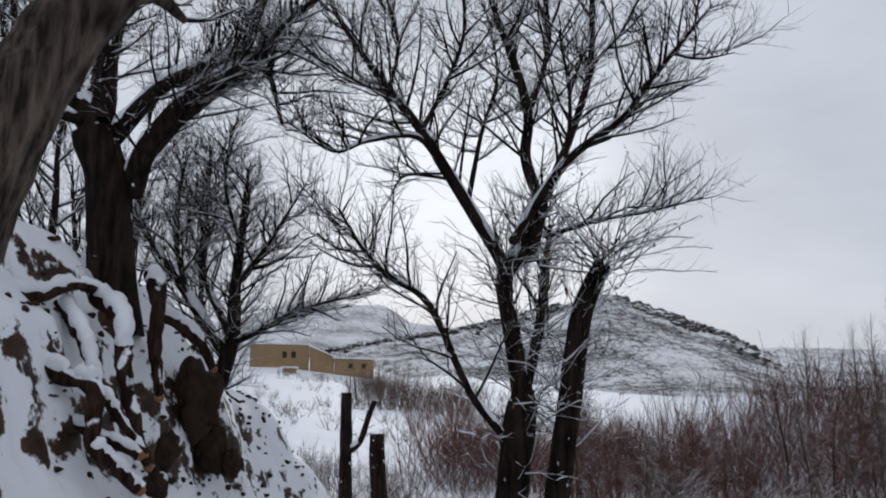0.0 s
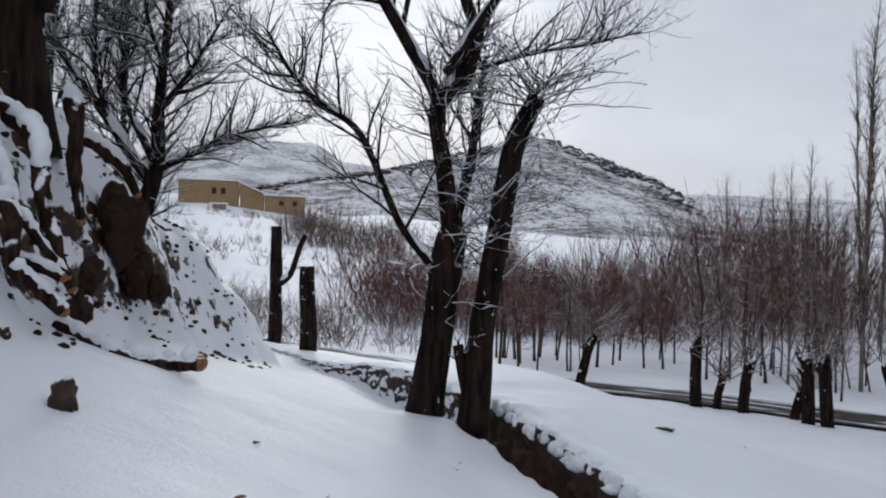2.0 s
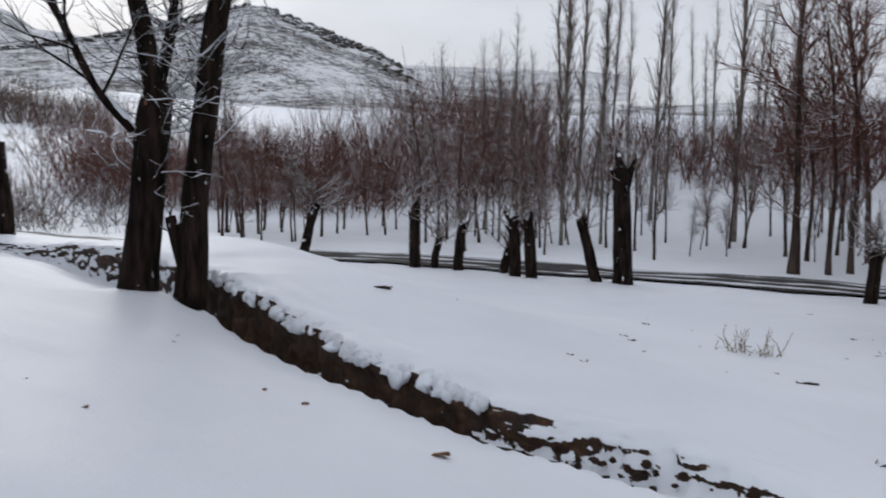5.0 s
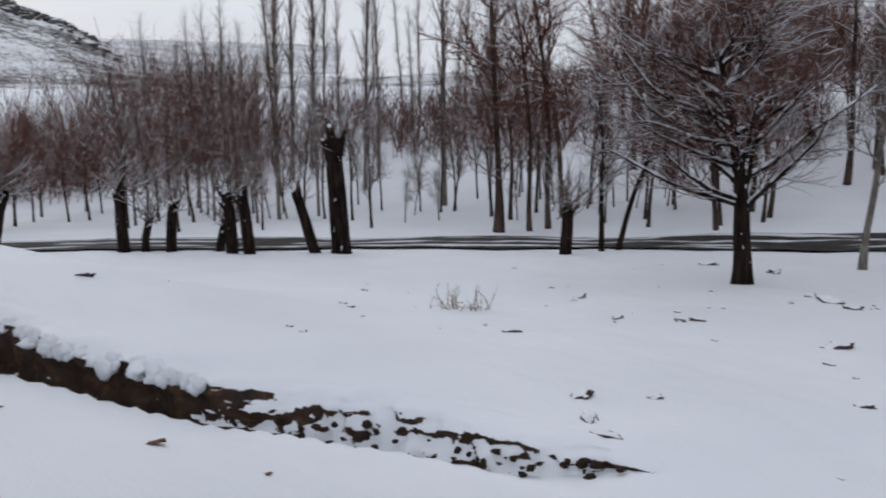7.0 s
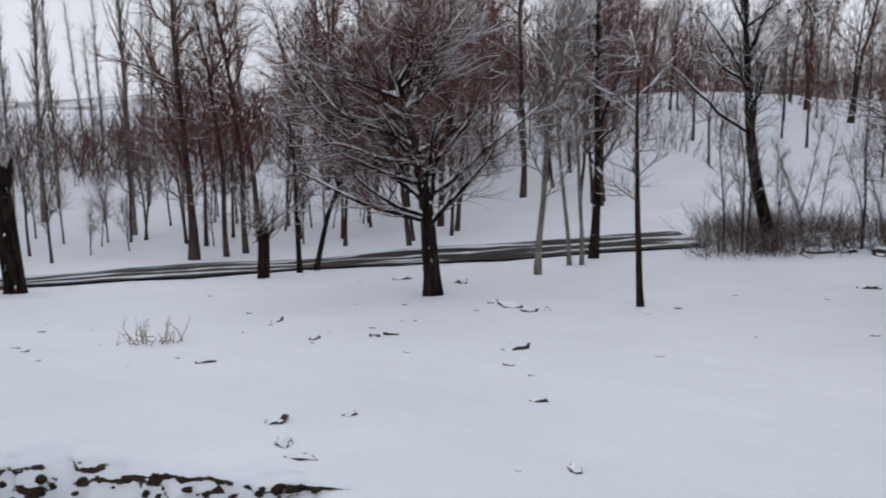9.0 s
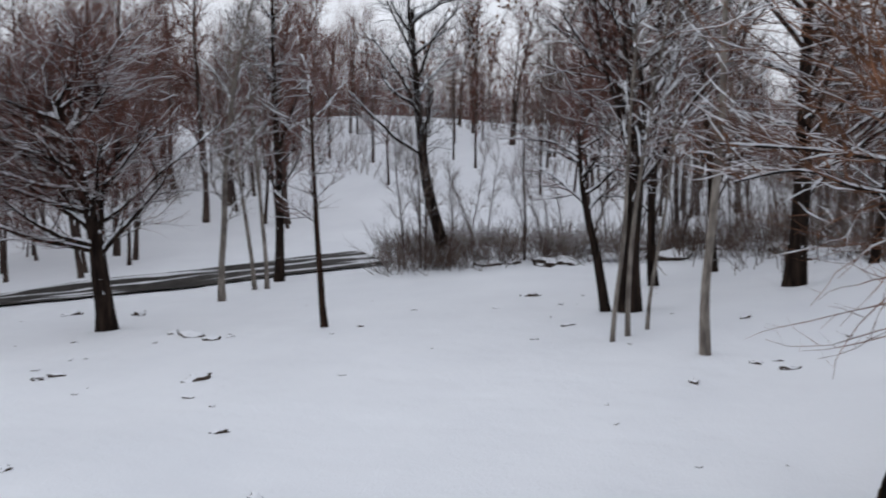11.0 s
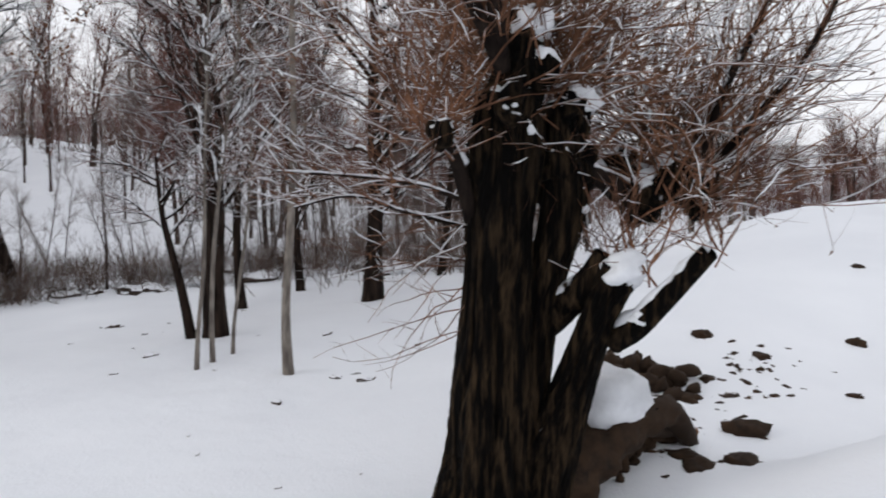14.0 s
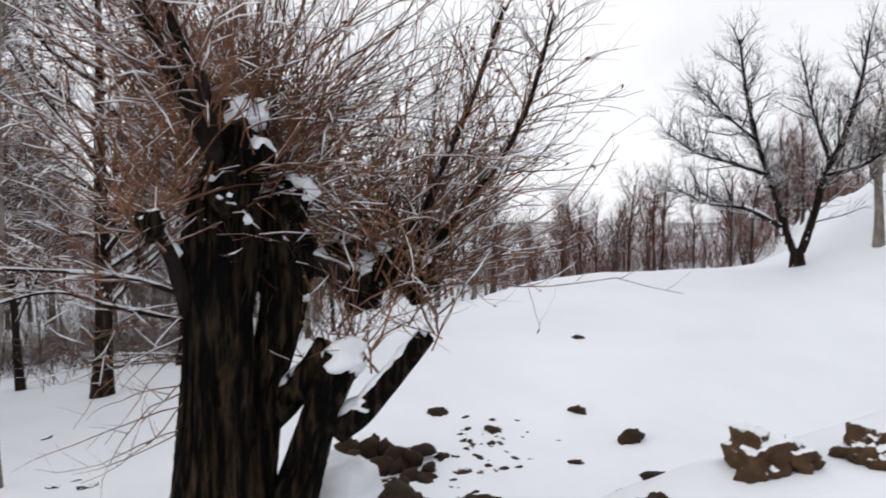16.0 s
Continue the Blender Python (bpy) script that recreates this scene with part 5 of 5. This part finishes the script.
# ---- roots on the bank ----
ROOTS = [
    [(-2.05, 5.55, 1.92, 0.050), (-1.78, 5.49, 1.78, 0.055), (-1.54, 5.46, 1.67, 0.055), (-1.36, 5.45, 1.61, 0.050), (-1.34, 5.41, 1.45, 0.045), (-1.32, 5.36, 1.29, 0.045), (-1.20, 5.39, 1.17, 0.040), (-1.07, 5.42, 1.04, 0.035)],
    [(-1.96, 5.53, 1.51, 0.040), (-1.65, 5.53, 1.44, 0.035), (-1.37, 5.55, 1.35, 0.035), (-1.11, 5.56, 1.22, 0.030)],
    [(-1.55, 6.13, 2.19, 0.060), (-1.35, 5.97, 2.04, 0.060), (-1.28, 5.78, 1.75, 0.050), (-1.20, 5.70, 1.48, 0.040), (-1.08, 5.67, 1.15, 0.030)],
    [(-1.72, 5.98, 2.14, 0.050), (-1.50, 5.73, 1.88, 0.045), (-1.39, 5.60, 1.64, 0.040), (-1.25, 5.58, 1.45, 0.030), (-1.09, 5.62, 1.22, 0.020)],
    [(-1.31, 6.80, 2.15, 0.050), (-1.13, 6.83, 2.07, 0.045), (-0.99, 6.85, 1.95, 0.040), (-0.88, 6.86, 1.75, 0.030)],
    [(-1.30, 6.59, 2.41, 0.060), (-1.23, 6.50, 2.20, 0.060), (-1.24, 6.50, 1.93, 0.050), (-1.17, 6.41, 1.54, 0.030)],
    [(-2.08, 5.76, 2.21, 0.050), (-1.81, 5.74, 2.15, 0.045), (-1.66, 5.89, 2.24, 0.040), (-1.52, 6.13, 2.23, 0.030)],
]
LOG = [
    [(-1.19, 5.83, 0.95, 0.035), (-1.01, 5.81, 0.84, 0.040), (-0.84, 5.79, 0.76, 0.045), (-0.61, 5.82, 0.70, 0.050), (-0.36, 5.79, 0.70, 0.055)],
]


def root(limb, name, label, mat, parent=None, sides=10, cap=True, group=""):
    base = np.array(limb[0][:3])
    c = finer(local([limb], base)[0], 7)
    ob = thing(name, label, "root", group, tuple(base))
    v, f = tubes([c], sides)
    v = v + (np.repeat(np.minimum(c[:, 3], 0.12), sides) * (0.12 * np.sin(v[:, 0] * 60 + v[:, 2] * 47) + 0.12 * np.sin(v[:, 1] * 71 + v[:, 2] * 33) + 0.22 * value_noise(v[:, 0] * 17, v[:, 1] * 19 + v[:, 2] * 15)))[:, None] * 0.7
    under("stem", mesh_of("stem", v, f, [mat]), ob)
    # a cut end
    bm = bmesh.new()
    bmesh.ops.create_uvsphere(bm, u_segments=10, v_segments=6, radius=c[-1, 3] * 1.02)
    for vv in bm.verts:
        vv.co += Vector(c[-1, :3])
    part("end", bm, cut_wood, ob, "broken pale end")
    got = snow_on([c], 8, 1.05, 0.014, 3)
    if got and cap:
        tagged(under("limb_snow", mesh_of("limb_snow", *got, [branch_snow]), ob, "settled snow"), kind="stuff")
    return ob


for k, limb in enumerate(ROOTS):
    root(limb, "root", "thick bare tree root in the bank with snow on it", bark_brown, group="roots in the bank")
root(LOG[0], "fallen_branch", "barkless fallen branch lying in the snow", bark_brown)


def lump(name, label, at, size, seed, mat, squash=(1, 1, 1), group="", snow=0.0, sub=3, category="stone"):
    bm = bmesh.new()
    bmesh.ops.create_icosphere(bm, subdivisions=sub, radius=1.0)
    off = Vector((seed * 3.1, seed * 1.7, seed * 0.9))
    for v in bm.verts:
        n = 0.5 * noise.noise(v.co * 1.3 + off) + 0.3 * noise.noise(v.co * 3.1 + off) + 0.15 * noise.noise(v.co * 7 + off)
        v.co *= 1 + n
        v.co = Vector((v.co.x * squash[0], v.co.y * squash[1], v.co.z * squash[2])) * size
    for fc in bm.faces:
        fc.smooth = sub > 2
    me = bpy.data.meshes.new(name)
    bm.to_mesh(me)
    bm.free()
    me.materials.append(mat)
    ob = new(name, me)
    ob.matrix_world = pose(*at, 0, 0, seed * 47 % 360)
    return tagged(ob, label, category, group)


BANK_LUMPS = ((-1.55, 6.5, 1.98, .15), (-1.05, 7.15, 1.5, .24), (-0.95, 7.3, 1.15, .14), (-1.1, 6.36, 1.2, .1), (-1.5, 5.97, 1.2, .13), (-1.66, 6.05, 1.45, .15), (-0.77, 7.3, 1.04, .1), (-1.12, 6.1, 0.98, .09))
for k, (x, y, z, s) in enumerate(BANK_LUMPS):
    lump("stump" if k < 3 else "soil_clod", "brown broken root stump capped with snow" if k < 3 else "clod of bare brown soil in the bank", (x, y, z), s, k + 1, bare_soil if k else soil_lump, (0.8, 0.8, 1.15), "stumps in the bank" if k < 3 else "clods in the bank", sub=4, category="stump" if k < 3 else "soil")
for k, (x, y, s) in enumerate(((-0.85, 4.36, .10), (-1.33, 5.25, .05), (2.09, 6.4, .12))):
    lump("stone", "dark wet stone sticking out of the snow", (x, y, gz(x, y) + s * 0.35), s, k + 20, stone_mat, (0.6, 0.7, 1.0), "stones in the snow")

rng = np.random.default_rng(64)
rows = []
while len(rows) < 260:
    x, y = float(rng.uniform(-1.9, 0.1)), float(rng.uniform(5.3, 9.5))
    b = float(bank_x(y)) - x
    if -0.45 < b < 0.9 and rng.random() < 0.35 + 0.65 * smooth(-0.45, 0.1, b):
        s_ = float(rng.uniform(0.008, 0.035))
        rows.append((x, y, gz(x, y) + s_ * 0.1, s_))
crumbs("litter", "dead leaves and crumbs of earth on the snowy bank", rows, 11, bare_soil, 0.6)

# stones and frozen clods near the willow
NEAR_CLODS = ((4.37, -3.52, .11), (4.67, -5.07, .09), (2.98, -3.45, .07), (5.31, -5.18, .06), (5.87, -4.28, .07), (4.94, -3.5, .07), (3.60, -3.94, .05), (3.02, -3.53, .05), (3.89, -3.13, .09), (4.06, -2.90, .06), (4.32, -3.04, .05), (5.14, -3.80, .05), (5.33, -4.37, .05),
              (4.00, -4.35, .05), (3.27, -3.79, .05), (3.93, -2.90, .07), (6.75, -6.54, .05), (4.58, -4.48, .04), (4.4, -2.7, .06), (4.55, -2.95, .05), (4.7, -3.3, .05))
for k, (x, y, s) in enumerate(NEAR_CLODS):
    lump("soil_clod", "frozen brown clod of soil half under snow" if k > 3 else "yellow-brown clod of bare earth", (x, y, gz(x, y) - s * (0.1 if k > 3 else 0.1)), s, k + 30, bare_soil, (1.5, 1.0, 0.55) if k > 3 else (0.9, 1.1, 0.9), "clods by the willow", category="soil")
rng = np.random.default_rng(77)
for k in range(16):
    a, b = rng.uniform(0, 1), rng.normal(0, 0.35)
    x, y = 4.2 + 0.9 * a + b * 0.8, -2.5 - 1.6 * a + b
    s = float(rng.uniform(0.015, 0.04))
    lump("soil_clod", "small frozen crumb of soil on the snow", (x, y, gz(x, y) - s * 0.1), s, k + 60, soil_lump, (1.3, 1.0, 0.6), "crumbs by the willow", sub=2, category="soil")

rows = []
for k in range(95):
    a, w = float(rng.random()) ** 0.8, float(rng.normal(0, 0.22))
    x, y = 4.15 + 1.3 * a + w * 0.8, -2.35 - 2.3 * a + w * 0.7
    s = float(rng.uniform(0.012, 0.045)) * (1.5 if k % 9 == 0 else 1)
    rows.append((x, y, gz(x, y) - s * 0.35, s))
crumbs("soil_crumbs", "dark frozen crumbs of earth strewn over the snow", rows, 5, bare_soil, 0.5)

# the willow's foot: roots and undercut earth
WILLOW_ROOTS = ([(3.79, -1.97, -0.05, 0.085), (3.92, -2.34, 0.03, 0.06), (4.10, -2.64, 0.06, 0.045), (4.2, -3.05, -0.02, 0.03)],)
for limb in WILLOW_ROOTS:
    root(limb, "root", "thick dark root of the old willow", stone_mat, cap=False, group="willow roots", sides=14)
root([(3.84, -1.92, -0.28, 0.17), (3.87, -2.16, -0.04, 0.135), (3.91, -2.38, 0.08, 0.11), (3.95, -2.58, 0.15, 0.085), (4.03, -2.78, 0.16, 0.07), (4.20, -3.02, -0.05, 0.05), (4.32, -3.15, -0.2, 0.03)], "root", "earth-covered root running out from the old willow", bare_soil, cap=False, group="willow roots", sides=28)
lump("snow_heap", "rounded heap of snow lying on the willow's root", (3.98, -2.43, 0.27), 0.15, 3, branch_snow, (0.9, 1.15, 1.05), "snow heaps", category="snow")
rng = np.random.default_rng(58)
rows = []
for k in range(60):
    t = float(rng.random())
    x, y = 3.92 + 0.45 * t + float(rng.normal(0, 0.05)), -2.15 - 0.95 * t + float(rng.normal(0, 0.05))
    rows.append((x, y, gz(x, y) + float(rng.uniform(0.0, 0.08)), float(rng.uniform(0.02, 0.055))))
for k in range(30):
    x, y = 5.35 + float(rng.normal(0, 0.22)), -3.45 + float(rng.normal(0, 0.10))
    rows.append((x, y, gz(x, y) + float(rng.uniform(0.0, 0.08)), float(rng.uniform(0.03, 0.08))))
crumbs("soil_crumbs", "undercut edge of dark brown earth beside the willow", rows, 9, bare_soil, 0.9)
# bare earth breaking out of the snowy slope
for k, (x, y, z, r) in enumerate(((2.84, -4.02, 0.02, 0.17), (2.72, -4.14, 0.02, 0.10), (2.98, -4.05, 0.0, 0.07), (2.60, -4.60, 0.02, 0.16), (2.72, -4.55, 0.0, 0.08), (2.48, -4.45, 0.0, 0.07))):
    lump("earth_clod", "yellow-brown earth breaking out of the snowy slope", (x, y, gz(x, y) + z), r, k + 91, soil_lump, (0.95, 0.8, 0.85), "earth on the slope", sub=4, category="soil")

# ---- stones, clods and dead stalks out in the field ----
FIELD = ((5.25, 4.26, .05), (4.02, 2.75, .06), (3.72, 2.49, .05), (3.55, 2.29, .06), (4.32, 2.48, .03), (6.54, 4.17, .05), (6.74, 3.69, .05), (6.86, 3.60, .05), (6.72, 2.40, .08), (7.46, 5.21, .06), (6.17, 7.00, .04),
         (5.25, 6.24, .03), (3.12, 6.70, .05), (9.03, 3.54, .07), (8.72, 3.22, .1), (8.52, 2.96, .06), (11.17, 5.76, .1), (10.89, 4.75, .1), (6.09, 2.23, .03), (5.21, 1.69, .04), (4.34, 2.49, .03), (4.20, 1.16, .04), (11.17, -0.1, .08),
         (8.57, -0.44, .06), (6.29, -1.20, .04), (6.83, -1.73, .04), (6.6, -1.9, .05), (8.49, -2.02, .05), (5.16, 6.01, .03))
for k, (x, y, s) in enumerate(FIELD):
    lump("stone", "small dark stone showing through the snow", (x, y, gz(x, y)), s, k + 110, stone_mat, (1.5, 0.8, 0.55), "stones in the field")
for k in range(60):
    x, y = float(rng.uniform(3.6, 11.5)), float(rng.uniform(-3, 9))
    if (x - 3.6) < 0 or x < float(ditch_x(y)) + 0.4:
        continue
    s = float(rng.uniform(0.012, 0.03))
    lump("stone", "small dark stone showing through the snow", (x, y, gz(x, y)), s, k + 150, stone_mat, (1.5, 0.8, 0.55), "stones in the field", sub=2)


def dead_leaf(x, y, s, seed):
    rr = np.random.default_rng(seed)
    n = 6
    t = np.linspace(0, 1, n)
    w = np.sin(t * math.pi) ** 0.7 * 0.32
    top_ = np.stack([t - 0.5, w, 0.12 * np.sin(t * 3 + seed)], 1)
    low_ = np.stack([t - 0.5, -w, 0.12 * np.sin(t * 3 + seed) + 0.06], 1)
    v = np.concatenate([top_, low_, top_ - (0, 0, 0.04), low_ - (0, 0, 0.04)]) * s
    i = np.arange(n - 1)
    f = np.concatenate([np.stack([i, i + 1, i + 1 + n, i + n], 1), np.stack([i + 2 * n, i + 3 * n, i + 1 + 3 * n, i + 1 + 2 * n], 1), np.stack([i, i + 2 * n, i + 1 + 2 * n, i + 1], 1), np.stack([i + n, i + 1 + n, i + 1 + 3 * n, i + 3 * n], 1)])
    ob = new("leaf", mesh_of("leaf", v, f, [dry_leaf]))
    ob.matrix_world = pose(x, y, gz(x, y) + s * 0.05, 0, 0, float(rr.uniform(0, 360)))
    return tagged(ob, "curled dry brown leaf on the snow", "leaf", "leaves on the snow")


for k, (x, y, s) in enumerate(((0.0, 4.61, .05), (-0.06, 3.7, .06), (0.5, 3.76, .06), (0.31, 4.06, .03), (-0.83, 7.44, .06), (1.98, 3.57, .13), (1.6, 4.3, .05), (1.45, 4.5, .04), (2.1, 2.9, .05), (1.2, 5.5, .04), (1.3, 5.9, .05))):
    dead_leaf(x, y, s, k)

# dead stalks standing in the field
rng = np.random.default_rng(9)
tuft = thing("dead_weed", "pale dead weed stalks standing in the snow", "weeds", at=spot(5.97, 5.45, 0))
st = [shoot(rng, (rng.normal(0, 0.10), rng.normal(0, 0.16), -0.03), (rng.normal(0, 0.5), rng.normal(0, 0.5), 1), rng.uniform(0.12, 0.32), 0.006, 5, 0.2, 0.0) for _ in range(26)]
v, f = tubes(st + more_twigs(rng, st, 3, 0.07, 0.004), 3, False)
tagged(under("stalk", mesh_of("stalk", v, f, [straw]), tuft), kind="stuff")

# ---- brushwood and snow along the hedge ----
rng = np.random.default_rng(15)
for k in range(34):
    az = float(rng.uniform(82, 110))
    x, y = polar(az, float(rng.uniform(14.6, 16.2)))
    lump("snow_mound" if k % 3 else "stone", "low mound of snow over brushwood at the hedge" if k % 3 else "dark stone in the brushwood at the hedge", (x, y, gz(x, y)), float(rng.uniform(0.07, 0.24)), k + 5, branch_snow if k % 3 else stone_mat, (1.6, 1.6, 0.55), "heaps at the hedge" if k % 3 else "stones at the hedge", category="snow" if k % 3 else "stone")
